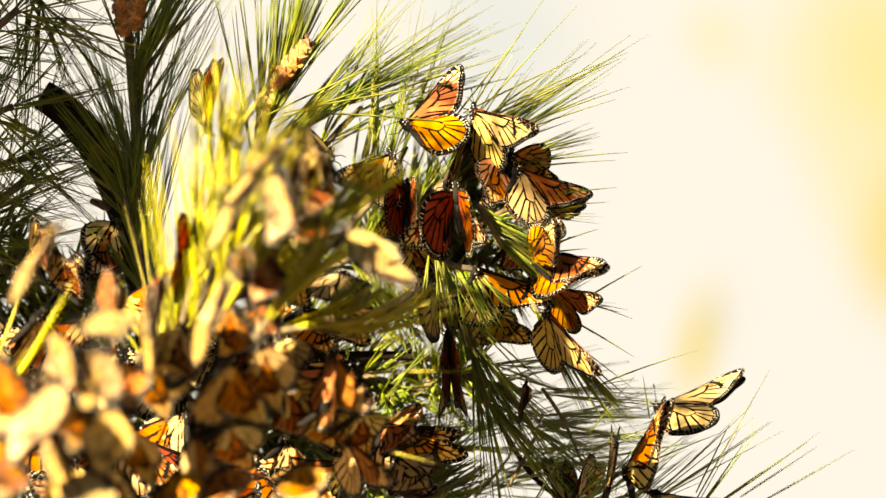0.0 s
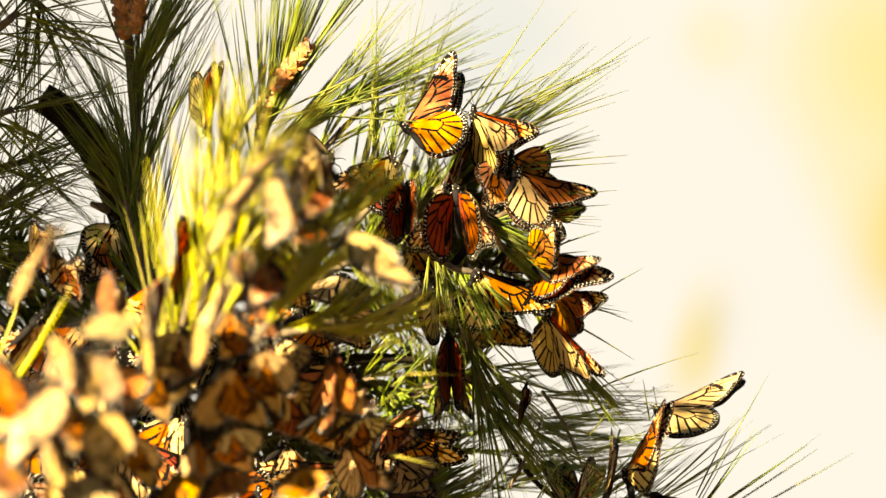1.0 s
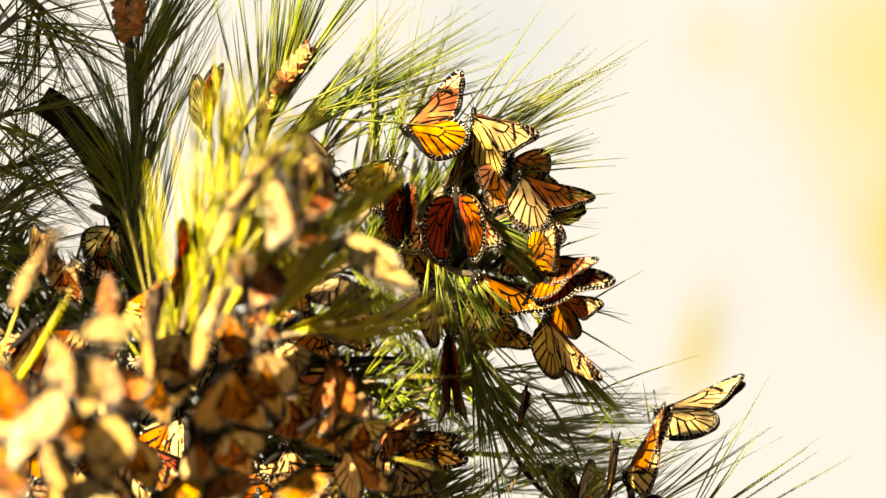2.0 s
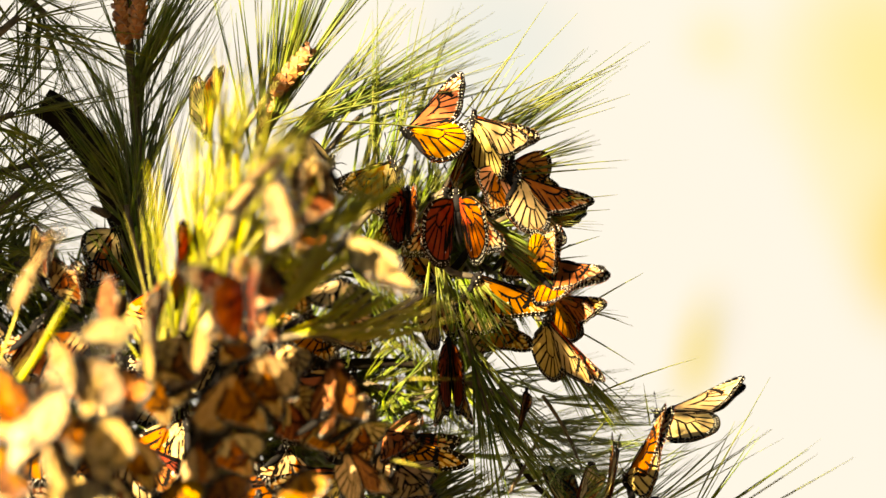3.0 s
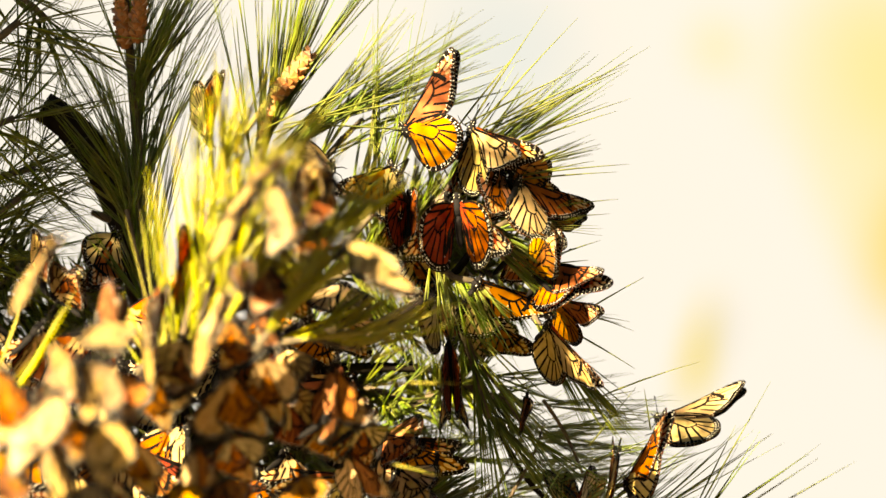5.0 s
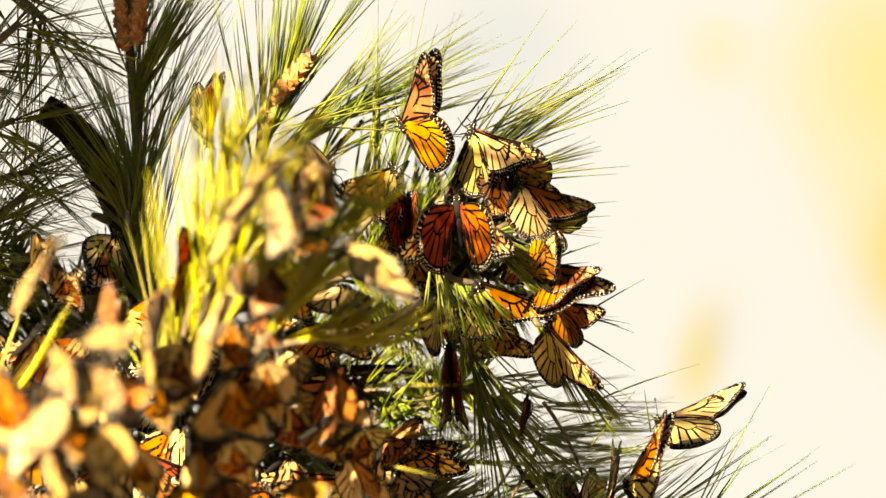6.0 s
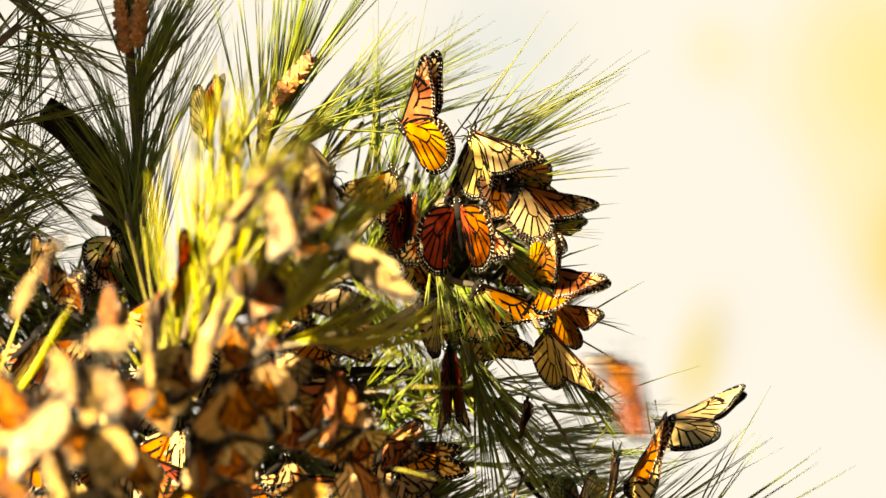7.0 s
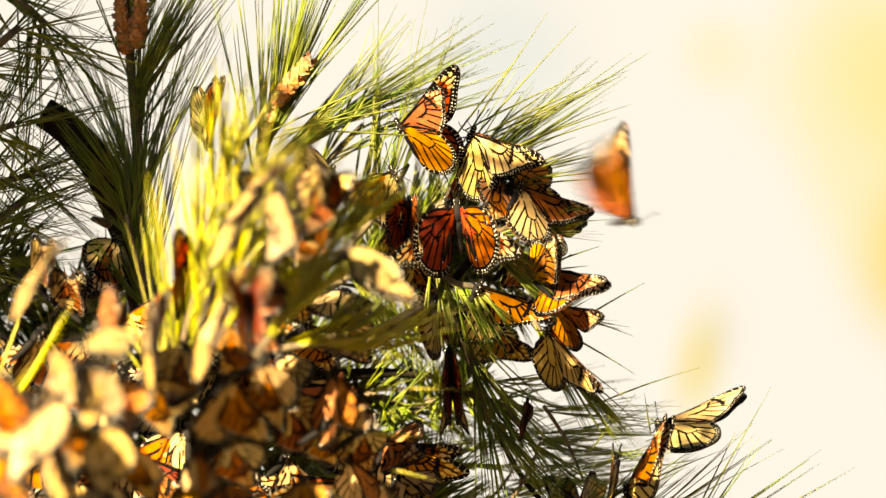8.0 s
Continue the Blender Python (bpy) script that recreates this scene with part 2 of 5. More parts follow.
def wing_mesh(name, outline, widths, veins, patches, under, mirrored, border):
    """A wing of two thin faces; veins, dark border and pale spots lie as scales on both."""
    edge = smooth_line(outline, 2.2, True)
    n = len(edge)
    total = len(outline)
    # border width at every edge point, from the widths given at the outline's points
    width = []
    for i in range(total):
        a, b = widths[i], widths[(i + 1) % total]
        m = max(1, round((Vector(outline[(i + 1) % total]) - Vector(outline[i])).length / 2.2))
        width += [a + (b - a) * k / m for k in range(m)]
    area = sum(edge[i].x * edge[(i + 1) % n].y - edge[(i + 1) % n].x * edge[i].y for i in range(n))
    inner = []
    for i in range(n):
        d = (edge[(i + 1) % n] - edge[i - 1]).normalized()
        inner.append(edge[i] + (Vector((-d.y, d.x)) if area > 0 else Vector((d.y, -d.x))) * width[i])
    bm = bmesh.new()
    sign = -1 if mirrored else 1

    def vert(x, y, z):
        return bm.verts.new((sign * x * MM, y * MM, (camber(x, y) + z) * MM))

    def face(vs, mat, flip):
        f = bm.faces.new(vs if flip == mirrored else vs[::-1])
        f.material_index = mat

    # the membrane
    lo, hi = Vector((min(p.x for p in edge), min(p.y for p in edge))), Vector((max(p.x for p in edge), max(p.y for p in edge)))
    seeds = [Vector(p) for p in edge]
    x = lo.x + 1.5
    while x < hi.x:
        y = lo.y + 1.5
        while y < hi.y:
            seeds.append(Vector((x, y)))
            y += 3.6
        x += 3.6
    from mathutils.geometry import delaunay_2d_cdt
    flat, _, tris, *_ = delaunay_2d_cdt(seeds, [], [list(range(n))], 1, 1e-5)
    top = [vert(p.x, p.y, 0.05) for p in flat]
    low = [vert(p.x, p.y, -0.05) for p in flat]
    for t in tris:
        c = [flat[i] for i in t]
        turn = (c[1] - c[0]).cross(c[2] - c[0])
        t = list(t) if turn > 0 else list(t)[::-1]
        face([top[i] for i in t], 0, mirrored)
        face([low[i] for i in t], 1, not mirrored)

    def both(shape, mat, lift, sides=(True, False)):
        for up in sides:
            z = lift if up else -lift
            vs = [vert(p.x, p.y, z) for p in shape]
            turn = sum(shape[i].x * shape[(i + 1) % len(shape)].y - shape[(i + 1) % len(shape)].x * shape[i].y for i in range(len(shape)))
            if turn < 0:
                vs = vs[::-1]
            face(vs, mat, mirrored if up else not mirrored)

    def ribbon(line_a, line_b, mat, lift, sides=(True, False)):
        for i in range(len(line_a) - 1):
            both([line_a[i], line_a[i + 1], line_b[i + 1], line_b[i]], mat, lift, sides)

    # the underside has a narrower dark border than the upper side
    scant = [e.lerp(i, border) for e, i in zip(edge, inner)]
    ribbon(edge + edge[:1], inner + inner[:1], 2, 0.14, (True,))
    ribbon(edge + edge[:1], scant + scant[:1], 2, 0.14, (False,))
    for wide, *points in veins:
        line = smooth_line(points, 2.4)
        a, b = [], []
        for i, p in enumerate(line):
            d = (line[min(i + 1, len(line) - 1)] - line[max(i - 1, 0)]).normalized()
            s = Vector((-d.y, d.x)) * wide * (0.82 + 0.34 * math.sin(3.0 * i / len(line)))
            a.append(p + s)
            b.append(p - s)
        ribbon(a, b, 2, 0.11, (True,))
        ribbon([p.lerp(q, 0.0) for p, q in zip(a, b)], [q.lerp(p, 0.0) for p, q in zip(a, b)], 2, 0.11, (False,))
    for cx, cy, rx, ry, turn in patches:
        c, s = math.cos(radians(turn)), math.sin(radians(turn))
        both([Vector((cx + rx * math.cos(a) * c - ry * math.sin(a) * s, cy + rx * math.cos(a) * s + ry * math.sin(a) * c)) for a in [k * math.tau / 8 for k in range(8)]], 4, 0.17)
    # two rows of pale spots in the dark border
    rng = random.Random(len(outline) * 7)
    run = 0.0
    for i in range(n):
        run += (edge[i] - edge[i - 1]).length
        if width[i] < 2.2 or run < 2.3:
            continue
        run = 0.0
        for k, r in ((0.22, 0.30), (0.62, 0.40)):
            p = edge[i].lerp(inner[i], k * min(1, 4.4 / width[i])) + Vector((rng.uniform(-0.3, 0.3), rng.uniform(-0.3, 0.3)))
            r *= rng.uniform(0.75, 1.3)
            both([p + Vector((r * 1.25 * math.cos(a), r * math.sin(a))) for a in [j * math.tau / 6 for j in range(6)]], 3, 0.19)
    data = bpy.data.meshes.new(name)
    bm.to_mesh(data)
    bm.free()
    for m in (WING_LIT_ORANGE if under is WING_LIT_ORANGE else WING_UPPER, under, SCALE_BLACK, SCALE_WHITE, WING_PALE):
        data.materials.append(m)
    for f in data.polygons:
        f.use_smooth = True
    return data


FORE_OUTLINE = ((0, 1.6), (12, 8), (25, 15.5), (36, 21.5), (44, 24.6), (49, 24.4), (50.3, 21), (48, 15.5), (43.5, 9.5), (39.5, 3), (35, -3), (30, -7.2), (25, -8.4), (14, -6), (5, -3), (0, -1.2))
FORE_WIDTHS = (0.9, 1.3, 1.6, 2.6, 8.0, 6.0, 5.2, 4.8, 4.6, 4.6, 4.6, 4.2, 2.0, 1.0, 0.8, 0.8)
FORE_VEINS = ((0.6, (1, 1), (14, 8.2), (28, 14.6)), (0.75, (1, 0), (12, 2), (23.5, 6), (27, 9.5), (28, 14.6)),
              (0.6, (27, 14), (39, 20)), (0.6, (28, 13), (45.5, 18.6)), (0.65, (27.6, 11.5), (44, 12.6)), (0.65, (26.6, 9), (40, 6.4)),
              (0.65, (23.5, 6), (36.5, 0.6)), (0.65, (18, 4), (31.5, -5)), (0.65, (11, 1.8), (25.5, -6.6)), (0.9, (1, -0.4), (12, -2.8), (24, -7.4)),
              (1.25, (30, 17.8), (33.5, 14.5), (36, 8.5)))
FORE_PATCHES = ((38.6, 18.6, 2.6, 1.1, 28), (40.6, 15.6, 2.9, 1.2, 14), (39.6, 12.4, 2.3, 1.0, 6), (43.6, 19.6, 1.9, 0.9, 40), (44.4, 16.8, 1.6, 0.9, 20), (34.5, 18.4, 1.8, 0.8, 30))
HIND_OUTLINE = ((0, 1.6), (9, 4), (19, 3.6), (27, 0.4), (32, -6), (33.6, -13.5), (32, -21), (27.5, -27), (21, -30.6), (14, -31.6), (8, -29.6), (4, -23), (1.6, -13), (0, -4))
HIND_WIDTHS = (0.6, 1.0, 1.5, 3.0, 4.3, 4.5, 4.5, 4.5, 4.5, 4.3, 3.4, 1.2, 0.7, 0.6)
HIND_VEINS = ((0.6, (1, 0.6), (10, 0), (17, -3.6), (19.6, -8)), (0.6, (1, -1), (8, -6.5), (15, -11.5), (19.6, -8)), (0.55, (8, 0.2), (24.5, -0.6)),
              (0.6, (17, -3.6), (29, -7)), (0.6, (19.3, -7), (30.4, -13.6)), (0.6, (19.2, -9), (29, -19.6)), (0.6, (17, -10.6), (25, -25)),
              (0.6, (13.6, -10.8), (19.4, -28)), (0.6, (9, -7.4), (13.4, -28.6)), (0.6, (3, -3), (8, -27)), (0.5, (1, -2), (4.4, -21)))
WING_DATA = {}
# tones of the underside: as usual, paled as if sunlit, warm orange, and lightened orange as if shone through
for tone, fore_under, hind_under in (("", WING_FORE_UNDER, WING_HIND_UNDER), ("sun_pale", WING_SUN_PALE, WING_HIND_UNDER), ("warm", WING_FORE_UNDER, WING_WARM), ("bright", WING_LIT_ORANGE, WING_LIT_ORANGE)):
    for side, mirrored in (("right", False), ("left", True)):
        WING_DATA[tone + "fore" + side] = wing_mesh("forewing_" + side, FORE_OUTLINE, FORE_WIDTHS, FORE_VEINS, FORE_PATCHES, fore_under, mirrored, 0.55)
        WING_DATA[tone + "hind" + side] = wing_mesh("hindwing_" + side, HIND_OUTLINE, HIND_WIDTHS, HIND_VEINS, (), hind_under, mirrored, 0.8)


def round_tube(bm, line, radii, sides=8, mat=0):
    """A tube along a line with a radius at each of its points, closed at both ends."""
    rings = []
    side = None
    for i, p in enumerate(line):
        d = (line[min(i + 1, len(line) - 1)] - line[max(i - 1, 0)]).normalized()
        if side is None:
            side = d.orthogonal().normalized()
        side = (side - d * side.dot(d)).normalized()
        other = d.cross(side)
        rings.append([bm.verts.new(p + (side * math.cos(a) + other * math.sin(a)) * radii[i]) for a in [k * math.tau / sides for k in range(sides)]])
    for a, b in zip(rings, rings[1:]):
        for k in range(sides):
            bm.faces.new((a[k], a[(k + 1) % sides], b[(k + 1) % sides], b[k])).material_index = mat
    bm.faces.new(rings[0][::-1]).material_index = mat
    bm.faces.new(rings[-1]).material_index = mat


def dots_on(bm, spots, mat):
    for p, r in spots:
        made = bmesh.ops.create_icosphere(bm, subdivisions=1, radius=r * MM, matrix=Matrix.Translation(Vector(p) * MM))
        for v in made["verts"]:
            for f in v.link_faces:
                f.material_index = mat


def body_meshes():
    made = {}
    bm = bmesh.new()
    ys = (-5.2, -4.0, -1.5, 1.0, 3.0, 4.4)
    round_tube(bm, [Vector((0, y, 0)) * MM for y in ys], [r * MM for r in (1.2, 2.2, 2.9, 2.9, 2.2, 1.0)], 10)
    dots_on(bm, [((s * 2.4, y, z), 0.42) for s in (-1, 1) for y, z in ((-2.5, 0.9), (-0.6, -1.1), (0.8, 0.8), (2.4, -0.6))], 1)
    made["thorax"] = bm
    bm = bmesh.new()
    line = [Vector((0, -4.6 - 2.2 * i, -0.05 * i * i)) * MM for i in range(9)]
    round_tube(bm, line, [r * MM for r in (1.3, 2.0, 2.15, 1.95, 2.1, 1.85, 1.8, 1.3, 0.4)], 10)
    made["abdomen"] = bm
    bm = bmesh.new()
    round_tube(bm, [Vector((0, y, 0)) * MM for y in (3.8, 4.6, 5.8, 6.8, 7.4)], [r * MM for r in (0.9, 1.7, 1.9, 1.3, 0.4)], 8)
    dots_on(bm, [((s * 1.3, y, z), 0.34) for s in (-1, 1) for y, z in ((4.6, 1.0), (6.0, 0.9), (5.6, -0.9))], 1)
    made["head"] = bm
    for s, name in ((1, "antenna_right"), (-1, "antenna_left")):
        bm = bmesh.new()
        line = [Vector((s * (0.7 + 3.6 * t + 0.8 * t * t), 6.9 + 13 * t, 0.7 + 2.2 * t)) * MM for t in (0, 0.25, 0.5, 0.75, 0.9, 1.0)]
        round_tube(bm, line, [r * MM for r in (0.2, 0.17, 0.17, 0.2, 0.45, 0.3)], 5)
        made[name] = bm
    for i, (s, y, back) in enumerate(((1, 1.5, 3), (-1, 1.5, 3), (1, -1.5, -4), (-1, -1.5, -4))):
        bm = bmesh.new()
        line = [Vector(p) * MM for p in ((s * 1.4, y, -2.0), (s * 4.5, y + back * 0.4, -4.0), (s * 4.2, y + back, -8.5), (s * 3.6, y + back * 1.3, -10.5))]
        round_tube(bm, line, [r * MM for r in (0.4, 0.32, 0.22, 0.16)], 5)
        made["leg%d" % i] = bm
    out = {}
    for key, bm in made.items():
        data = bpy.data.meshes.new("butterfly_" + key.rstrip("0123456789"))
        bm.to_mesh(data)
        bm.free()
        data.materials.append(BODY_BLACK)
        data.materials.append(SCALE_WHITE)
        for f in data.polygons:
            f.use_smooth = True
        out[key] = data
    return out


BODY_DATA = body_meshes()


def wing_pose(side, fore, fold, sweep):
    """A wing on its hinge, in the butterfly's space: fold 0 lies flat, 90 stands upright over the back; sweep turns it towards the tail."""
    s = 1 if side == "right" else -1
    y = 1.6 if fore else -1.4
    return pose(s * 1.4 * MM, y * MM, 1.6 * MM, 0, 0, 0) @ pose(0, 0, 0, 0, -s * fold, 0) @ pose(0, 0, 0, 0, 0, -s * sweep)


def stance(place, heading, lean=0, roll=0):
    """A butterfly's pose. heading: the head's way, counterclockwise from east in the upright plane that faces south;
    lean: the head away to the north; roll 0: the back turned counterclockwise from the head, 90: the back to the south."""
    h, l, r = radians(heading), radians(lean), radians(roll)
    head = Vector((math.cos(h) * math.cos(l), math.sin(l), math.sin(h) * math.cos(l)))
    flat = Vector((-math.sin(h), 0, math.cos(h)))
    south = flat.cross(head)
    if south.y > 0:
        south = -south
    back = flat * math.cos(r) + south * math.sin(r)
    right = head.cross(back)
    m = Matrix((right, head, back)).transposed().to_4x4()
    m.translation = place
    return m


def monarch(place, heading, lean=0, roll=0, folds=(84, 84), sweeps=(28, 8), size=1.0, label="", group="", legs=True, tone=""):
    """One monarch butterfly. folds: of the right and the left wings; sweeps: of the fore and the hind wings."""
    thing = new("monarch_butterfly")
    thing.matrix_world = stance(place, heading, lean, roll) @ Matrix.Scale(size, 4)
    tagged(thing, label or "orange and black monarch butterfly clinging to pine needles", "butterfly", group or "roosting butterflies")
    for name in ("thorax", "abdomen", "head"):
        part(name, BODY_DATA[name], None, thing)
    part("antenna", BODY_DATA["antenna_right"], None, thing)
    part("antenna", BODY_DATA["antenna_left"], None, thing)
    if legs:
        for i in range(4):
            part("leg", BODY_DATA["leg%d" % i], None, thing)
    for side, fold in zip(("right", "left"), folds):
        for fore, kind in ((True, "fore"), (False, "hind")):
            wing = part(kind + "wing", WING_DATA[tone + kind + side], None, thing)
            wing.matrix_basis = wing_pose(side, fore, fold - (0.8 if fore else 0), sweeps[0] if fore else sweeps[1])
            WINGS[(thing.name, side, fore)] = wing
    thing["sweep_fore"], thing["sweep_hind"] = sweeps
    return thing


WINGS = {}


# ---------------------------------------------------------------- pine
def needle_points(start, way, length, bend, rng, rings=5):
    side = way.orthogonal().normalized()
    curl = Vector((rng.uniform(-1, 1), rng.uniform(-1, 1), rng.uniform(-1, 1))) * 0.035 + bend
    return [start + way * length * t + curl * length * t * t for t in [i / (rings - 1) for i in range(rings)]]


def add_needle(verts, faces, line, radius):
    """A three-sided tapering needle."""
    base = len(verts)
    d = (line[-1] - line[0]).normalized()
    a = d.orthogonal().normalized()
    b = d.cross(a)
    last = len(line) - 1
    for i, p in enumerate(line):
        r = radius * (0.75 + 0.25 * min(1, 4 * i / last)) * (1 - 0.85 * max(0, i / last - 0.35) / 0.65)
        for k in range(3):
            w = k * math.tau / 3
            verts.append(p + (a * math.cos(w) + b * math.sin(w)) * r)
    for i in range(last):
        for k in range(3):
            p, q = base + 3 * i + k, base + 3 * i + (k + 1) % 3
            faces.append((p, q, q + 3, p + 3))
    faces.append((base, base + 2, base + 1))
    e = base + 3 * last
    faces.append((e, e + 1, e + 2))


def mesh_part(name, verts, faces, mat, parent, label="", kind=""):
    data = bpy.data.meshes.new(name)
    data.from_pydata([tuple(v) for v in verts], [], faces)
    data.materials.append(mat)
    for f in data.polygons:
        f.use_smooth = True
    ob = part(name, data, None, parent, label)
    if kind:
        tagged(ob, kind=kind)
    return ob


def shoot(stem, thick, count, length, spread, seed, mat=None, along=(0.2, 1.0), bend=(0, 0, 0), label="", radius=0.55, favour=None, bark=None, twig=True):
    """A pine shoot: a twig and the needles that stand round it. stem: points from the base to the tip; length in metres,
    spread in degrees off the twig, both from the twig's base to its tip; favour: the way that the needles lean to."""
    rng = random.Random(seed)
    thing = new("pine_shoot")
    line = smooth_line(stem, 0.02)
    thing.location = line[0]
    o = line[0]
    if twig:
        bm = bmesh.new()
        n = len(line)
        round_tube(bm, [p - o for p in line], [thick * (1 - 0.55 * i / n) * (1 + 0.16 * rng.uniform(-1, 1)) for i in range(n)], 9)
        part("twig", bm, bark or TWIG, thing)
    verts, faces = [], []
    bend = Vector(bend)
    # needles stand in bundles of three
    for _ in range(count // 3):
        t = along[0] + (along[1] - along[0]) * rng.random()
        f = t * (len(line) - 1)
        i = min(int(f), len(line) - 2)
        p = line[i].lerp(line[i + 1], f - i)
        axis = (line[min(i + 2, len(line) - 1)] - line[max(i - 1, 0)]).normalized()
        off = radians(spread[0] + (spread[1] - spread[0]) * t + rng.gauss(0, 9))
        turn = rng.uniform(0, math.tau)
        a = axis.orthogonal().normalized()
        b = axis.cross(a)
        way = axis * math.cos(off) + (a * math.cos(turn) + b * math.sin(turn)) * math.sin(off)
        if favour is not None:
            way = (way + Vector(favour)).normalized()
        size = length * rng.uniform(0.72, 1.1)
        for _ in range(3):
            w = (way + Vector((rng.gauss(0, 0.05), rng.gauss(0, 0.05), rng.gauss(0, 0.05)))).normalized()
            add_needle(verts, faces, [q - o for q in needle_points(p, w, size * rng.uniform(0.92, 1.04), bend, rng)], radius * MM * rng.uniform(0.8, 1.15))
    mesh_part("needles", verts, faces, mat or NEEDLE_GREEN, thing, kind="stuff")
    tagged(thing, label or "pine shoot with long green needles", "pine shoot", "shoots of the pine")
    return thing


def spray(stem, count, headings, lengths, seed, mat=None, radius=0.68, lean=0.17, label="", thick=0.0022, sag=0.0, twig=True, ordered=0.5, bundle=3):
    """A pine shoot whose needles stand out to one side. headings: degrees counterclockwise from east in the upright plane that faces
    south, from the first to the last needle along the twig as far as ordered says; lengths in millimetres; lean: to north and south."""
    rng = random.Random(seed)
    thing = new("pine_shoot")
    line = smooth_line(stem, 0.012)
    o = line[0].copy()
    thing.location = o
    n = len(line)
    if twig:
        bm = bmesh.new()
        round_tube(bm, [p - o for p in line], [thick * (1 - 0.5 * i / n) * (1 + 0.16 * rng.uniform(-1, 1)) for i in range(n)], 8)
        part("twig", bm, TWIG, thing)
    verts, faces = [], []
    for _ in range(max(1, count // bundle)):
        t = rng.random()
        f = t * (n - 1)
        i = min(int(f), n - 2)
        p = line[i].lerp(line[i + 1], f - i)
        mixed = ordered * t + (1 - ordered) * rng.random()
        h = radians(headings[0] + (headings[1] - headings[0]) * mixed)
        l = rng.gauss(0, lean)
        size = rng.uniform(*lengths) * MM
        for _ in range(bundle):
            g = h + rng.gauss(0, 0.035)
            k = l + rng.gauss(0, 0.05)
            w = Vector((math.cos(g) * math.cos(k), math.sin(k), math.sin(g) * math.cos(k)))
            add_needle(verts, faces, [q - o for q in needle_points(p, w, size * rng.uniform(0.88, 1.04), Vector((0, 0, sag)), rng)], radius * MM * rng.uniform(0.75, 1.15))
    mesh_part("needles", verts, faces, mat or NEEDLE_GREEN, thing, kind="stuff")
    tagged(thing, label or "pine shoot with long green needles", "pine shoot", "shoots of the pine")
    return thing


def lone_needle(thing, start, end, sag=0.0, radius=0.55, mat=None, seed=1):
    """One needle that stands clear of the others."""
    rng = random.Random(seed)
    start, end = Vector(start), Vector(end)
    rise = Vector((0, 0, sag)) * (end - start).length
    line = [start.lerp(end, t) + rise * 4 * t * (1 - t) - thing.location for t in (0, 0.25, 0.5, 0.75, 1)]
    verts, faces = [], []
    add_needle(verts, faces, line, radius * MM)
    return mesh_part("needle", verts, faces, mat or NEEDLE_GREEN, thing)


def pollen_cone(thing, base, tip, thick, seed):
    """A pollen cone of small overlapping scales at the tip of a shoot."""
    rng = random.Random(seed)
    base, tip = Vector(base) - thing.location, Vector(tip) - thing.location
    axis = tip - base
    long = axis.length
    axis.normalize()
    a = axis.orthogonal().normalized()
    b = axis.cross(a)
    bm = bmesh.new()
    round_tube(bm, [base + axis * long * t for t in (0, 0.15, 0.5, 0.85, 1)], [thick * r for r in (0.4, 0.7, 0.75, 0.55, 0.15)], 8)
    n = int(long / 0.0009)
    for i in range(n):
        t = (i + 0.5) / n
        turn = i * 2.39996
        out = a * math.cos(turn) + b * math.sin(turn)
        r = thick * (0.55 + 0.45 * math.sin(min(t * 1.15 + 0.12, 1) * math.pi))
        root = base + axis * long * t + out * r * 0.55
        s = thick * 0.45 * rng.uniform(0.8, 1.2)
        edge = out.cross(axis) * s
        peak = root + out * s * 1.1 + axis * s * 1.3
        vs = [bm.verts.new(q) for q in (root - edge, root + edge, root + edge * 0.7 + out * s * 0.9 + axis * s * 0.4, root - edge * 0.7 + out * s * 0.9 + axis * s * 0.4, peak, root + axis * s * 1.3)]
        for f in ((0, 1, 2, 3), (3, 2, 4), (1, 5, 2), (0, 3, 5), (2, 5, 4), (3, 4, 5)):
            bm.faces.new([vs[k] for k in f])
    bmesh.ops.recalc_face_normals(bm, faces=bm.faces)
    return part("pollen_cone", bm, CONE_SCALE, thing, "rusty orange-brown pollen cone", smooth=False)


def bough(points, radii, label, seed=1, bark=None):
    rng = random.Random(seed)
    line = smooth_line(points, 0.008)
    radii = [radii[0] + (radii[-1] - radii[0]) * i / (len(line) - 1) for i in range(len(line))] if len(radii) == 2 else \
        [float(np.interp(i / (len(line) - 1), [k / (len(radii) - 1) for k in range(len(radii))], radii)) for i in range(len(line))]
    thing = new("pine_bough")
    thing.location = line[0]
    bm = bmesh.new()
    round_tube(bm, [p - line[0] for p in line], [r * (1 + 0.07 * noise.noise((i * 0.6, seed, 0))) for i, r in enumerate(radii)], 16)
    part("bark", bm, bark or BARK, thing)
    # short broken twigs along it
    for k in range(6):
        i = int((k + rng.uniform(0.2, 0.8)) / 6 * (len(line) - 2))
        axis = (line[i + 1] - line[i]).normalized()
        a = axis.orthogonal().normalized()
        turn = rng.uniform(0, math.tau)
        out = a * math.cos(turn) + axis.cross(a) * math.sin(turn)
        r = radii[i]
        root = line[i] - line[0] + out * r * 0.7
        bm = bmesh.new()
        round_tube(bm, [root, root + (out + axis * 0.3) * r * 0.5, root + (out + axis * 0.6) * r * rng.uniform(0.8, 1.3)], [r * 0.32, r * 0.24, r * 0.16], 7)
        part("twig_stub", bm, TWIG, thing)
    tagged(thing, label, "branch")
    return thing


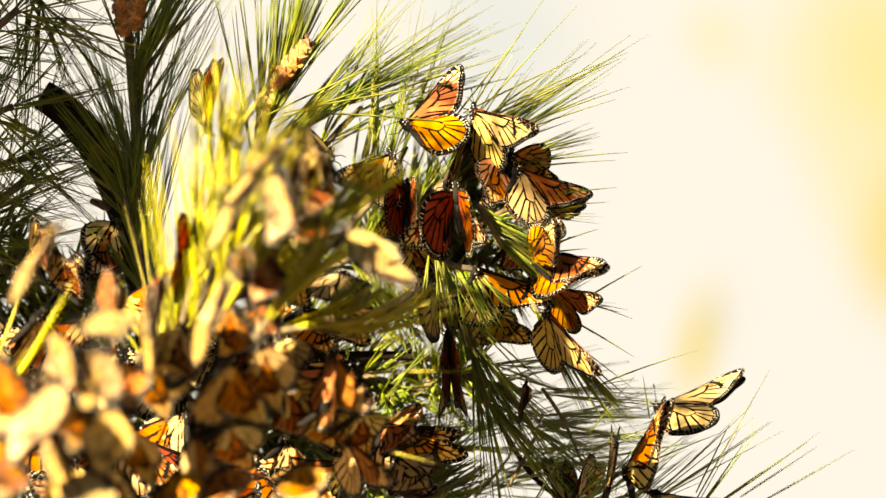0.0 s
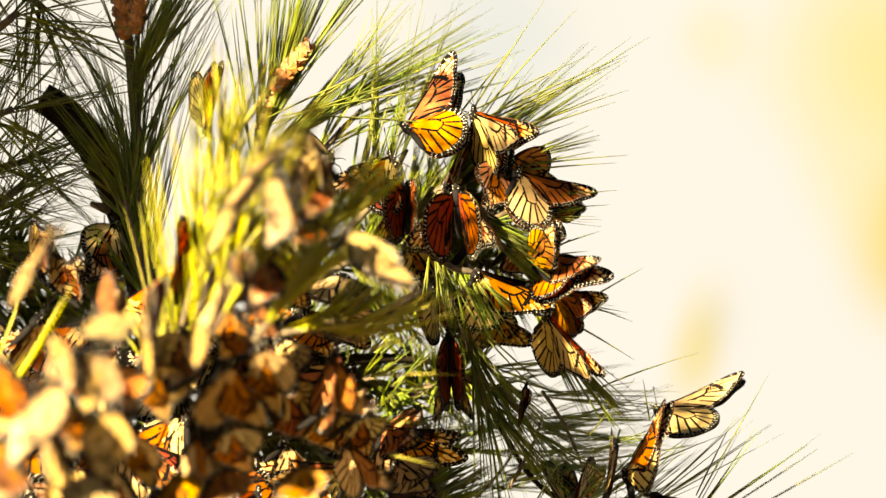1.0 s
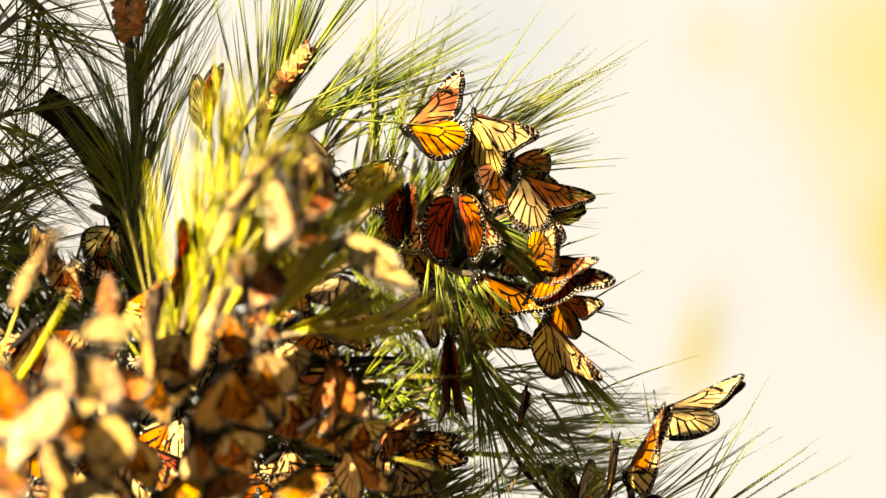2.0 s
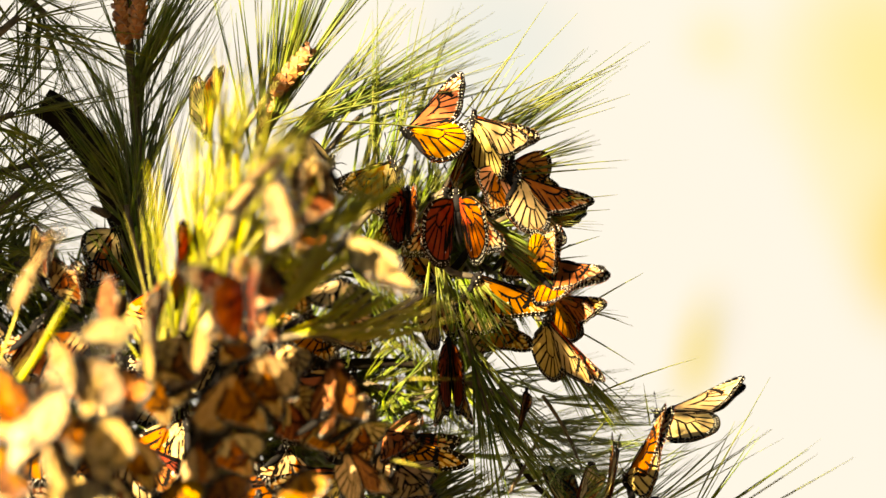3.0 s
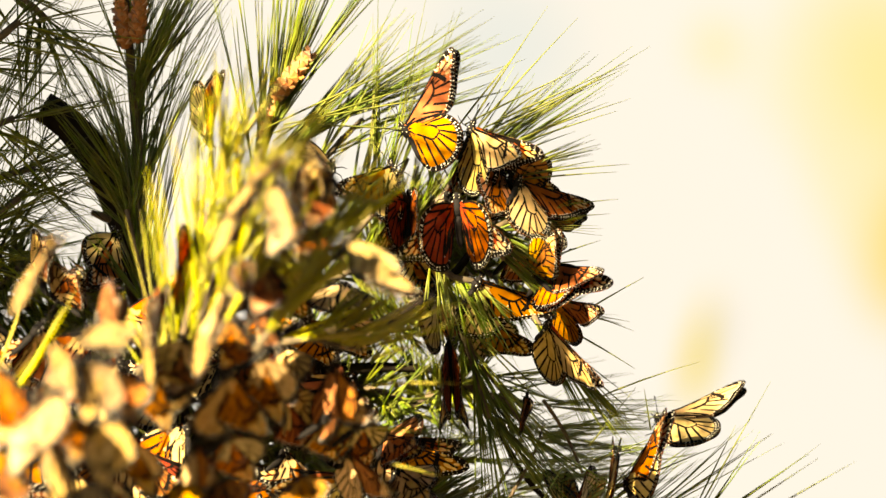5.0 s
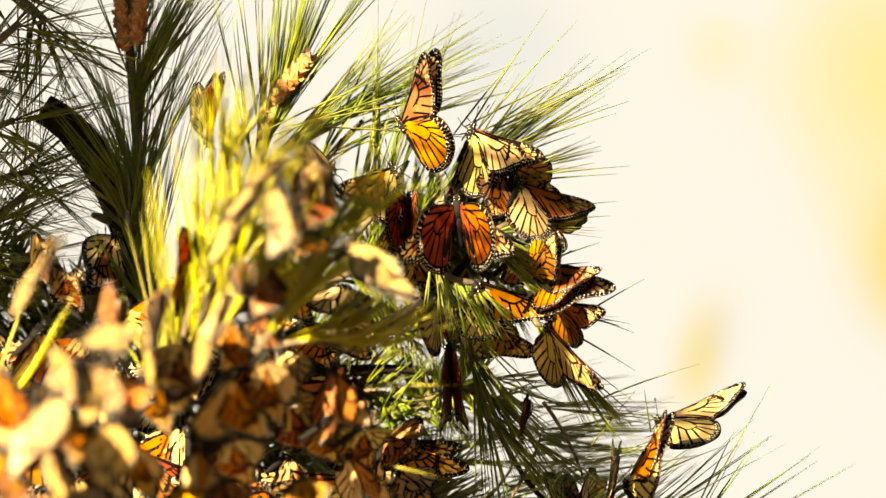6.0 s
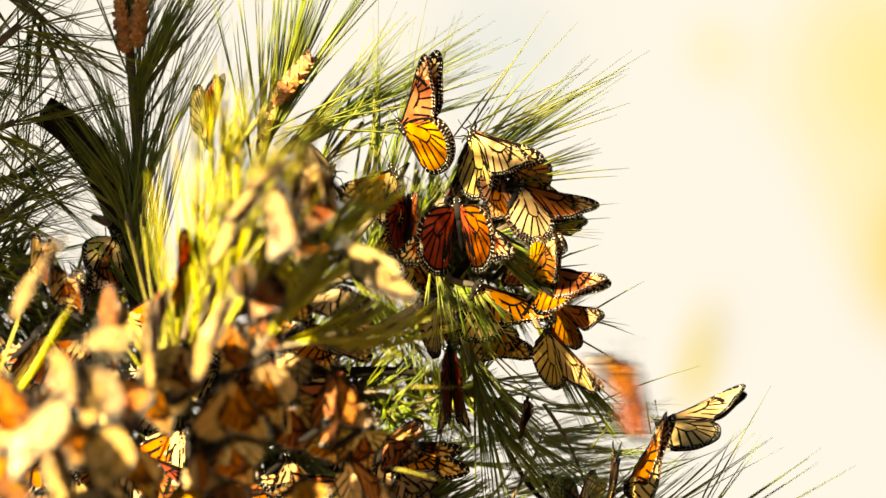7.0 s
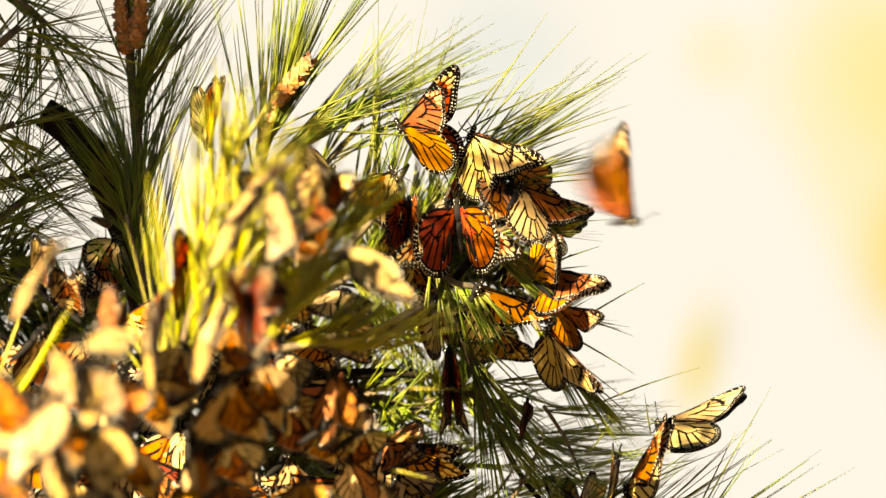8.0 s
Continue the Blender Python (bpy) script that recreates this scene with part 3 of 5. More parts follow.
# ---------------------------------------------------------------- the pine's boughs and shoots
bough([(-0.1728, 4.0600, 1.9867), (-0.1559, 4.0400, 2.0844), (-0.1677, 4.0300, 2.1746), (-0.1795, 4.0280, 2.2196), (-0.1945, 4.0260, 2.2533), (-0.2130, 4.0240, 2.2773), (-0.2276, 4.0220, 2.2875)], (0.024, 0.018, 0.013, 0.0115, 0.0110, 0.0102, 0.0088), "dark curved pine bough with a broken stub end", 3)
bough([(-0.1559, 4.0400, 2.0844), (-0.0848, 4.0300, 2.1361), (-0.0077, 4.0300, 2.1810), (0.0212, 4.0250, 2.2132), (0.0340, 4.0250, 2.2324)], (0.010, 0.007, 0.0035, 0.0025, 0.002), "slender pine branch hung with butterflies", 5)
bough([(-0.0848, 4.0300, 2.1361), (0.0052, 4.0700, 2.1330), (0.0567, 4.0500, 2.0651), (0.1269, 4.0200, 2.0337)], (0.005, 0.0018, 0.0016, 0.0016), "slender pine branch hung with butterflies", 6)
bough([(-0.1559, 4.0400, 2.0844), (-0.1544, 3.9200, 2.1253), (-0.1408, 3.8900, 2.1631), (-0.1095, 3.8800, 2.1756)], (0.008, 0.006, 0.004, 0.003), "slender pine branch hung with butterflies", 7)

# the trunk beside the roost and the limbs that leave it
trunk = new("pine_tree")
trunk.location = (-0.8, 4.45, -0.05)
bm = bmesh.new()
line = [Vector((0.05 * math.sin(i * 0.7), 0.04 * math.cos(i * 0.9), 0.18 * i)) for i in range(34)]
round_tube(bm, line, [(0.21 if i else 0.26) * (1 - 0.012 * i) * (1 + 0.05 * noise.noise((i * 0.5, 3, 1))) for i in range(34)], 20)
part("trunk", bm, BARK, trunk)
tagged(trunk, "straight pine tree with dark furrowed bark", "tree")
bough([(-0.78, 4.43, 1.45), (-0.55, 4.25, 1.75), (-0.30, 4.10, 1.93), (-0.1559, 4.0400, 2.0844)], (0.045, 0.035, 0.026, 0.016), "thick pine limb leaving the trunk", 8)
# unseen limb added to carry the shading shoots
bough([(-0.78, 4.43, 2.30), (-0.66, 4.1, 2.44), (-0.56, 3.95, 2.42), (-0.50, 3.82, 2.45)], (0.03, 0.02, 0.012, 0.006), "pine limb with dense shoots high on the tree", 9)

# the upright shoot and the dark crowd of needles beside it
a = spray([(-0.1716, 4.0300, 2.2357), (-0.1754, 4.0300, 2.2806), (-0.1780, 4.0300, 2.3096), (-0.1818, 4.0300, 2.3674)], 150, (128, 52), (85, 130), 11, radius=0.52, thick=0.0036, ordered=0.1, label="upright pine shoot with dark needles and young cones")
pollen_cone(a, (-0.1808, 4.0220, 2.3202), (-0.1847, 4.0220, 2.3542), 0.0055, 1)
pollen_cone(a, (-0.1750, 4.0200, 2.3234), (-0.1711, 4.0200, 2.3574), 0.0055, 2)
spray([(-0.1677, 4.0300, 2.1746), (-0.1709, 4.0300, 2.2132), (-0.1728, 4.0300, 2.2357)], 90, (115, 72), (70, 120), 15, radius=0.52, thick=0.004, ordered=0.1, label="upright pine shoot with dark needles")
spray([(-0.1766, 4.0280, 2.2870), (-0.1773, 4.0280, 2.3031)], 60, (68, 50), (60, 95), 16, radius=0.7, ordered=0.1, label="upright pine shoot with dark needles")
for i, (stem, headings) in enumerate((
        ([(-0.2822, 4.0100, 2.3036), (-0.2593, 4.0075, 2.3196), (-0.2399, 4.0075, 2.3358)], (80, -60)), ([(-0.2911, 4.0050, 2.2583), (-0.2654, 4.0050, 2.2712), (-0.2428, 4.0050, 2.2808)], (75, -70)), ([(-0.2825, 4.0125, 2.2068), (-0.2599, 4.0125, 2.2197), (-0.2402, 4.0100, 2.2358)], (80, -50)),
        ([(-0.2738, 4.0200, 2.3626), (-0.2479, 4.0200, 2.3561), (-0.2252, 4.0200, 2.3366)], (-10, -110)), ([(-0.2991, 4.0150, 2.1744), (-0.2732, 4.0150, 2.1906), (-0.2505, 4.0150, 2.2036)], (85, -20)), ([(-0.2810, 4.0250, 2.2361), (-0.2583, 4.0250, 2.2459), (-0.2322, 4.0250, 2.2524)], (100, -60)))):
    spray(stem, 69, headings, (45, 105), 112 + i, radius=0.52, ordered=0.1, thick=0.003, label="shaded pine shoot with dark crowded needles")
spray([(-0.1665, 4.0000, 2.1908), (-0.1701, 3.9960, 2.2131), (-0.1732, 3.9940, 2.2353)], 54, (150, 95), (50, 95), 119, radius=0.6, ordered=0.2, label="pine shoot with thin needles before the bough")

spray([(-0.1660, 3.9900, 2.1685), (-0.1729, 3.9860, 2.2035), (-0.1785, 3.9840, 2.2289)], 66, (135, 62), (40, 85), 120, radius=0.6, ordered=0.1, label="shaded pine shoot with dark needles before the bough")

# the shoot with the rusty cone
b = spray([(-0.1105, 4.0300, 2.2357), (-0.1034, 4.0300, 2.2646), (-0.0945, 4.0300, 2.2871), (-0.0864, 4.0300, 2.2999)], 110, (108, 42), (70, 125), 21, thick=0.0036, ordered=0.3, label="pine shoot with a rusty cone and green needles")
pollen_cone(b, (-0.0967, 4.0180, 2.2916), (-0.0759, 4.0180, 2.3176), 0.0058, 4)
pollen_cone(b, (-0.1041, 4.0300, 2.2671), (-0.0951, 4.0300, 2.2909), 0.0045, 5)
spray([(-0.1108, 4.0400, 2.2454), (-0.0916, 4.0450, 2.2648), (-0.0723, 4.0500, 2.2778)], 58, (54, 12), (95, 135), 22, ordered=0.6)
spray([(-0.0786, 4.0400, 2.2454), (-0.0593, 4.0450, 2.2680), (-0.0465, 4.0500, 2.2810)], 22, (70, 8), (75, 115), 122, ordered=0.4)
spray([(-0.0591, 4.0300, 2.2067), (-0.0335, 4.0350, 2.2357), (-0.0206, 4.0400, 2.2583)], 38, (98, 62), (80, 120), 23, ordered=0.2)
# needles behind the right cluster
spray([(-0.0141, 4.0300, 2.2196), (0.0051, 4.0350, 2.2454), (0.0213, 4.0400, 2.2615)], 44, (62, 18), (80, 118), 24, ordered=0.35)
spray([(0.0051, 4.0250, 2.2324), (0.0244, 4.0300, 2.2485), (0.0373, 4.0350, 2.2518)], 27, (30, 2), (55, 75), 25, ordered=0.5)
spray([(0.0179, 4.0100, 2.2131), (0.0371, 4.0120, 2.2227)], 18, (25, -12), (45, 65), 125, radius=0.45)
spray([(-0.0270, 4.0300, 2.2067), (-0.0077, 4.0350, 2.2261)], 36, (60, 20), (50, 80), 126)
spray([(0.0194, 3.9840, 2.2257), (0.0273, 3.9840, 2.2130), (0.0337, 3.9860, 2.2003)], 75, (-18, -50), (30, 62), 26, radius=0.7, lean=0.2)
spray([(-0.0076, 3.9900, 2.2003), (0.0051, 3.9880, 2.1908), (0.0210, 3.9880, 2.1876)], 60, (-100, -30), (30, 58), 27, radius=0.65)
spray([(0.0051, 4.0100, 2.1747), (0.0147, 4.0100, 2.1492), (0.0249, 4.0100, 2.1108)], 66, (-100, -34), (70, 120), 28, thick=0.003, radius=0.6, ordered=0.15, label="pine shoot with drooping green needles")
spray([(0.0466, 4.0080, 2.1748), (0.0594, 4.0080, 2.1556)], 45, (-68, -38), (65, 90), 29)
spray([(0.0564, 4.0200, 2.1683), (0.0692, 4.0200, 2.1747)], 18, (55, -45), (25, 50), 129, radius=0.45)
spray([(-0.0466, 4.0600, 2.0968), (-0.0143, 4.0700, 2.0900), (0.0182, 4.0800, 2.0832)], 28, (35, -8), (85, 125), 30, mat=NEEDLE_COOL, radius=0.52, thick=0.0011, ordered=0.2)
spray([(0.0247, 4.0700, 2.1354), (0.0442, 4.0750, 2.1094), (0.0572, 4.0800, 2.0832)], 20, (30, -50), (60, 100), 130, mat=NEEDLE_COOL, radius=0.52, thick=0.0011)
spray([(0.0307, 4.0100, 2.0341), (0.0563, 4.0100, 2.0469), (0.0882, 4.0100, 2.0565)], 38, (70, 10), (60, 100), 31, mat=NEEDLE_COOL, radius=0.52, thick=0.0011, ordered=0.3)
spray([(0.0722, 4.0100, 2.0341), (0.1010, 4.0100, 2.0469), (0.1170, 4.0100, 2.0565)], 22, (60, 8), (70, 105), 32, mat=NEEDLE_COOL, radius=0.52, thick=0.0011)
stray = spray([(0.1272, 4.0300, 2.0268), (0.1465, 4.0300, 2.0525)], 9, (65, 25), (60, 100), 33, radius=0.45)
for start, end, sag in (((0.0816, 4.0000, 2.1206), (0.1441, 4.0000, 2.1429), 0.02), ((0.1440, 4.0060, 2.0598), (0.1846, 4.0060, 2.1317), 0.0), ((0.1430, 4.0040, 2.0624), (0.1647, 4.0040, 2.1071), 0.0), ((0.0817, 4.0020, 2.0950), (0.1082, 4.0020, 2.1285), 0.0),
                        ((0.1168, 4.0020, 2.1046), (0.1129, 4.0020, 2.1285), 0.0), ((0.1702, 4.0600, 2.0579), (0.2146, 4.0600, 2.0870), 0.0), ((0.1820, 4.0700, 2.0543), (0.2362, 4.0700, 2.0848), 0.0), ((0.1007, 3.9980, 2.0728), (0.1587, 3.9980, 2.0971), 0.01)):
    lone_needle(stray, start, end, sag, 0.6)
clear = spray([(-0.0077, 4.0200, 2.2195), (0.0051, 4.0220, 2.2452), (0.0180, 4.0250, 2.2645)], 12, (60, 20), (60, 90), 34)
for start, end in (((0.0115, 4.0100, 2.2770), (0.0824, 4.0040, 2.3108)), ((0.0163, 4.0120, 2.2723), (0.1045, 3.9960, 2.3109)), ((0.0179, 4.0140, 2.2701), (0.1003, 4.0080, 2.3077)), ((0.0211, 4.0080, 2.2690), (0.0944, 4.0000, 2.3049)), ((0.0211, 4.0160, 2.2669), (0.0889, 4.0120, 2.3014)), ((0.0275, 4.0120, 2.2771), (0.0644, 4.0160, 2.3028)),
                   ((0.0339, 4.0100, 2.2655), (0.1053, 4.0040, 2.2916)), ((0.0355, 4.0140, 2.2637), (0.0979, 4.0140, 2.2848)), ((0.0370, 4.0060, 2.2658), (0.0927, 3.9940, 2.2895)), ((0.0051, 4.0120, 2.2723), (0.0442, 4.0180, 2.3214)), ((0.0099, 4.0140, 2.2691), (0.0588, 4.0100, 2.3442)), ((0.0163, 4.0100, 2.2722), (0.0759, 4.0020, 2.3375)),
                   ((0.0371, 4.0100, 2.2476), (0.1047, 4.0060, 2.2546)), ((0.0387, 4.0120, 2.2464), (0.0851, 4.0140, 2.2566)), ((0.0371, 4.0080, 2.2451), (0.0976, 4.0000, 2.2501)), ((0.0419, 4.0140, 2.2490), (0.0795, 4.0200, 2.2676)), ((0.0275, 4.0120, 2.2553), (0.0744, 4.0220, 2.2734)), ((0.0466, 4.0060, 2.2284), (0.0986, 4.0140, 2.2349)),
                   ((0.0466, 4.0080, 2.2220), (0.0941, 4.0160, 2.2266)), ((0.0690, 4.0060, 2.1620), (0.1081, 4.0100, 2.1389)), ((0.0722, 4.0060, 2.1668), (0.1132, 4.0120, 2.1907)), ((0.0658, 4.0060, 2.1748), (0.1076, 4.0180, 2.1603)), ((0.0562, 4.0040, 2.2003), (0.0884, 4.0160, 2.2115)), ((0.0546, 4.0040, 2.1971), (0.0819, 4.0140, 2.2003)),
                   ((-0.1003, 4.0060, 2.2754), (0.0051, 4.0020, 2.3209)), ((-0.0970, 4.0040, 2.2721), (0.0195, 4.0060, 2.3089)), ((-0.0907, 4.0040, 2.2769), (0.0204, 4.0020, 2.2954)), ((-0.0715, 4.0020, 2.2769), (0.0306, 3.9960, 2.2685)), ((-0.0971, 4.0080, 2.2674), (-0.0045, 4.0100, 2.3282)), ((-0.0843, 4.0060, 2.2658), (-0.0301, 4.0140, 2.3395))):
    lone_needle(clear, start, end, 0.012, 0.68)
spray([(0.0209, 4.0200, 2.1404), (0.0337, 4.0200, 2.1244), (0.0465, 4.0200, 2.1020)], 36, (10, -66), (45, 85), 35, mat=NEEDLE_COOL, radius=0.52, thick=0.0011, ordered=0.2, label="pine shoot with paled green needles under the roost")
spray([(0.0561, 4.0200, 2.1212), (0.0689, 4.0200, 2.1020), (0.0786, 4.0200, 2.0795)], 28, (30, -40), (45, 80), 36, mat=NEEDLE_COOL, radius=0.52, thick=0.0011, ordered=0.2, label="pine shoot with paled green needles under the roost")
# bright needles before the bough, in the sunlit needle colour
spray([(-0.1512, 3.8400, 2.1207), (-0.1404, 3.8350, 2.1636), (-0.1310, 3.8300, 2.2034)], 90, (106, 56), (65, 110), 41, mat=NEEDLE_SUNLIT, radius=0.7, ordered=0.1, label="pine shoot with needles painted sunlit yellow-green")
spray([(-0.1337, 3.8200, 2.1638), (-0.1213, 3.8150, 2.1972), (-0.1105, 3.8100, 2.2246)], 96, (104, 46), (55, 105), 42, mat=NEEDLE_SUNLIT, radius=0.7, ordered=0.1, label="pine shoot with needles painted sunlit yellow-green")
spray([(-0.1191, 3.7900, 2.1761), (-0.1069, 3.7900, 2.2063), (-0.0978, 3.7900, 2.2336)], 105, (100, 40), (45, 85), 47, mat=NEEDLE_SUNLIT, radius=0.85, ordered=0.2, label="pine shoot with needles painted sunlit yellow-green")
spray([(-0.1079, 3.8200, 2.1638), (-0.0925, 3.8200, 2.1760), (-0.0804, 3.8200, 2.1820)], 48, (80, 10), (30, 60), 48, mat=NEEDLE_SUNLIT, radius=0.9, ordered=0.2, label="pine shoot with needles painted sunlit yellow-green")
spray([(-0.1111, 3.8300, 2.1821), (-0.0928, 3.8300, 2.1942), (-0.0747, 3.8350, 2.2034)], 96, (80, 0), (45, 85), 43, mat=NEEDLE_SUNLIT, radius=0.95, ordered=0.3, label="pine shoot with needles painted sunlit yellow-green")
spray([(-0.1058, 3.8600, 2.1511), (-0.0750, 3.8600, 2.1572), (-0.0444, 3.8700, 2.1509)], 60, (55, -10), (35, 65), 44, mat=NEEDLE_SUNLIT, radius=0.75, ordered=0.3, label="pine shoot with needles painted sunlit yellow-green")
spray([(-0.1670, 3.8500, 2.1389), (-0.1547, 3.8500, 2.1512), (-0.1393, 3.8500, 2.1512)], 60, (130, 40), (20, 40), 46, mat=NEEDLE_SUNLIT, radius=0.8, ordered=0.1, label="pine shoot with needles painted sunlit yellow-green")
spray([(-0.0961, 3.8400, 2.1880), (-0.0746, 3.8400, 2.2033), (-0.0625, 3.8400, 2.2125)], 54, (56, 28), (42, 70), 141, mat=NEEDLE_SUNLIT, radius=0.95, ordered=0.4, label="pine shoot with needles painted sunlit yellow-green")
spray([(-0.0692, 3.8800, 2.1631), (-0.0446, 3.8800, 2.1601), (-0.0291, 3.8800, 2.1570)], 40, (48, 16), (36, 62), 142, mat=NEEDLE_SUNLIT, radius=0.8, ordered=0.3, label="pine shoot with needles painted sunlit yellow-green")
spray([(-0.1335, 3.8600, 2.2065), (-0.1257, 3.8550, 2.2341), (-0.1195, 3.8550, 2.2556)], 42, (104, 52), (40, 75), 143, mat=NEEDLE_SUNLIT, radius=0.75, ordered=0.2, label="pine shoot with needles painted sunlit yellow-green")
spray([(0.0182, 4.0800, 2.0572), (0.0378, 4.0850, 2.0798), (0.0475, 4.0850, 2.1059)], 48, (26, -14), (60, 100), 144, mat=NEEDLE_COOL, radius=0.52, thick=0.0011, ordered=0.2, label="pine shoot with paled green needles behind the roost")
spray([(-0.1324, 3.7400, 2.1408), (-0.1115, 3.7400, 2.1734), (-0.0907, 3.7420, 2.2003)], 60, (92, 38), (38, 72), 151, mat=NEEDLE_SUNLIT, radius=0.95, ordered=0.3, label="pine shoot with needles painted sunlit yellow-green")
spray([(-0.1001, 3.7600, 2.1523), (-0.0852, 3.7620, 2.1733), (-0.0703, 3.7640, 2.1883)], 54, (84, 26), (36, 66), 152, mat=NEEDLE_SUNLIT, radius=0.95, ordered=0.3, label="pine shoot with needles painted sunlit yellow-green")
spray([(0.0374, 4.0400, 2.0651), (0.0503, 4.0440, 2.0875), (0.0568, 4.0460, 2.1068)], 30, (24, -12), (50, 85), 145, mat=NEEDLE_COOL, radius=0.52, thick=0.0011, ordered=0.2, label="pine shoot with paled green needles behind the roost")
low = spray([(-0.2584, 3.8400, 2.0717), (-0.2455, 3.8300, 2.1026), (-0.2394, 3.8300, 2.1209)], 12, (75, 50), (60, 80), 45, mat=NEEDLE_SUNLIT, radius=0.9, label="pine shoot with needles painted sunlit yellow-green")
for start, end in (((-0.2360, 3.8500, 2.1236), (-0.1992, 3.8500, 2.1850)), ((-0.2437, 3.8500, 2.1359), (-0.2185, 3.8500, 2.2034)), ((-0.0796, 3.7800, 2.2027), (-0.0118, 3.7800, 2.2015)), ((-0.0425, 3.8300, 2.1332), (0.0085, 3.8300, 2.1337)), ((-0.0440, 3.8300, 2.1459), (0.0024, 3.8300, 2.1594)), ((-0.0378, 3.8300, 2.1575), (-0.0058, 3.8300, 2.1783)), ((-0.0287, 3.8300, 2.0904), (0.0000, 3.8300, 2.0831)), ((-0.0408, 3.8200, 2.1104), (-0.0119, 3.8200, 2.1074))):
    lone_needle(low, start, end, 0.01, 1.0, NEEDLE_SUNLIT)

# dim needles and twigs deep in the tree, behind the roost
for i in range(16):
    x, z = -0.27 + 0.036 * (i % 8), 2.125 - 0.05 * (i // 8) + 0.012 * math.sin(i * 1.7) - 0.03 * max(0, (i % 8) - 5)
    shoot([(x - 0.02, 4.12, z - 0.09), (x, 4.08, z - 0.03), (x + 0.01, 4.06, z + 0.02)], 0.004, 300, 0.052, (72, 45), 60 + i, label="shaded pine shoot with dark crowded needles", radius=1.1)
for i, (x, z) in enumerate(((-0.243, 2.196), (-0.212, 2.184), (-0.19, 2.19), (-0.172, 2.176))):
    shoot([(x - 0.03, 4.10, z - 0.04), (x - 0.01, 4.06, z - 0.01), (x, 4.05, z)], 0.004, 240, 0.034, (80, 55), 180 + i, label="shaded pine shoot with short crowded needles", radius=1.0)
for i, (x, z) in enumerate(((-0.03, 2.20), (0.0, 2.17), (0.02, 2.13), (-0.04, 2.13), (0.03, 2.22), (0.012, 2.238), (0.03, 2.195), (-0.008, 2.222))):
    shoot([(x - 0.05, 4.09, z - 0.02), (x - 0.01, 4.06, z), (x + 0.015, 4.05, z - 0.01)], 0.003, 240, 0.04, (75, 50), 160 + i, label="shaded pine shoot with short crowded needles", radius=0.9)

# ---------------------------------------------------------------- unseen pine shoots added between the sun and the roost
def add_shade_shoot(x, y, z, seed):
    shoot([(x - 0.16, y + 0.05, z - 0.02), (x - 0.05, y + 0.02, z), (x + 0.01, y, z + 0.05)], 0.008, 360, 0.085, (70, 40), seed, label="unseen dense pine shoot that shades the dark bough", radius=1.3)


def toward_sun(x, y, z, far):
    return Vector((x, y, z)) + TO_SUN * far


# dense ones that keep the upright shoot and the broken bough in the dark
for i in range(20):
    p = toward_sun(-0.30 + 0.046 * (i % 4), 4.04, 2.15 + 0.05 * (i // 4), 0.56 + 0.03 * (i % 3))
    add_shade_shoot(p.x, p.y, p.z - 0.03, 80 + i)
# open shoots farther out, added to break the light on the sharp cluster
for i in range(12):
    p = toward_sun(0.03 + 0.046 * (i % 3) + 0.012 * (i // 3 % 2), 4.0, 2.275 - 0.045 * (i // 3) - 0.012 * (i % 3), 0.9)
    shoot([p + Vector((-0.09, 0.05, 0.03)), p + Vector((-0.04, 0.02, 0.012)), p], 0.003, 21, 0.055, (70, 45), 250 + i, along=(0.5, 1.0), label="unseen open pine shoot that breaks the light", radius=1.1)
for i, (x, z) in enumerate(((0.125, 2.10), (0.15, 2.112), (0.11, 2.07))):
    p = toward_sun(x, 4.0, z, 0.9)
    shoot([p + Vector((-0.09, 0.05, 0.03)), p + Vector((-0.04, 0.02, 0.012)), p], 0.003, 30, 0.045, (70, 45), 270 + i, along=(0.5, 1.0), label="unseen open pine shoot that breaks the light", radius=1.1)
# a limb out of view, put in to hold the open shoots
bough([(-0.70, 4.2, 2.60), (-0.60, 3.75, 2.68), (-0.48, 3.45, 2.62), (-0.42, 3.36, 2.56)], (0.02, 0.014, 0.008, 0.005), "slender pine limb with open shoots", 14)

# ---------------------------------------------------------------- butterflies in the sharp cluster
top = monarch((-0.0204, 4.0000, 2.2693), 138, 40, 206, (91, 91), (6, 21), 0.95, "monarch butterfly with closed orange wings in the sun", tone="warm")
sliver = monarch((0.0024, 4.0040, 2.2359), 118, -67, 224, (91, 91), (47, -6), 0.96, "monarch butterfly with mottled closed wings seen edge-on")
cream = monarch((0.0172, 3.9960, 2.2770), 89, -30, 133, (91, 91), (15, 17), 0.91, "monarch butterfly with pale sunlit closed wings", tone="sun_pale")
fan = monarch((0.0416, 3.9940, 2.2438), 72, 46, 203, (91, 91), (4, 19), 0.91, "monarch butterfly with closed orange wings in the sun")
fan_back = monarch((0.0444, 4.0040, 2.2346), 109, 50, 235, (91, 91), (7, 25), 0.97, "monarch butterfly with closed orange wings in the sun")
flag = monarch((0.0583, 3.9940, 2.1957), 58, 27, 126, (91, 91), (35, 1), 0.95, "monarch butterfly with closed orange wings in the sun", tone="warm")
flag_low = monarch((0.0629, 4.0000, 2.1773), 97, -42, 129, (91, 91), (4, 28), 0.73, "monarch butterfly with closed orange wings in the sun", tone="warm")
amber_mid = monarch((0.0497, 3.9850, 2.1925), 142, 44, 133, (91, 91), (57, -8), 0.83, "monarch butterfly with closed orange wings in the sun", tone="warm")
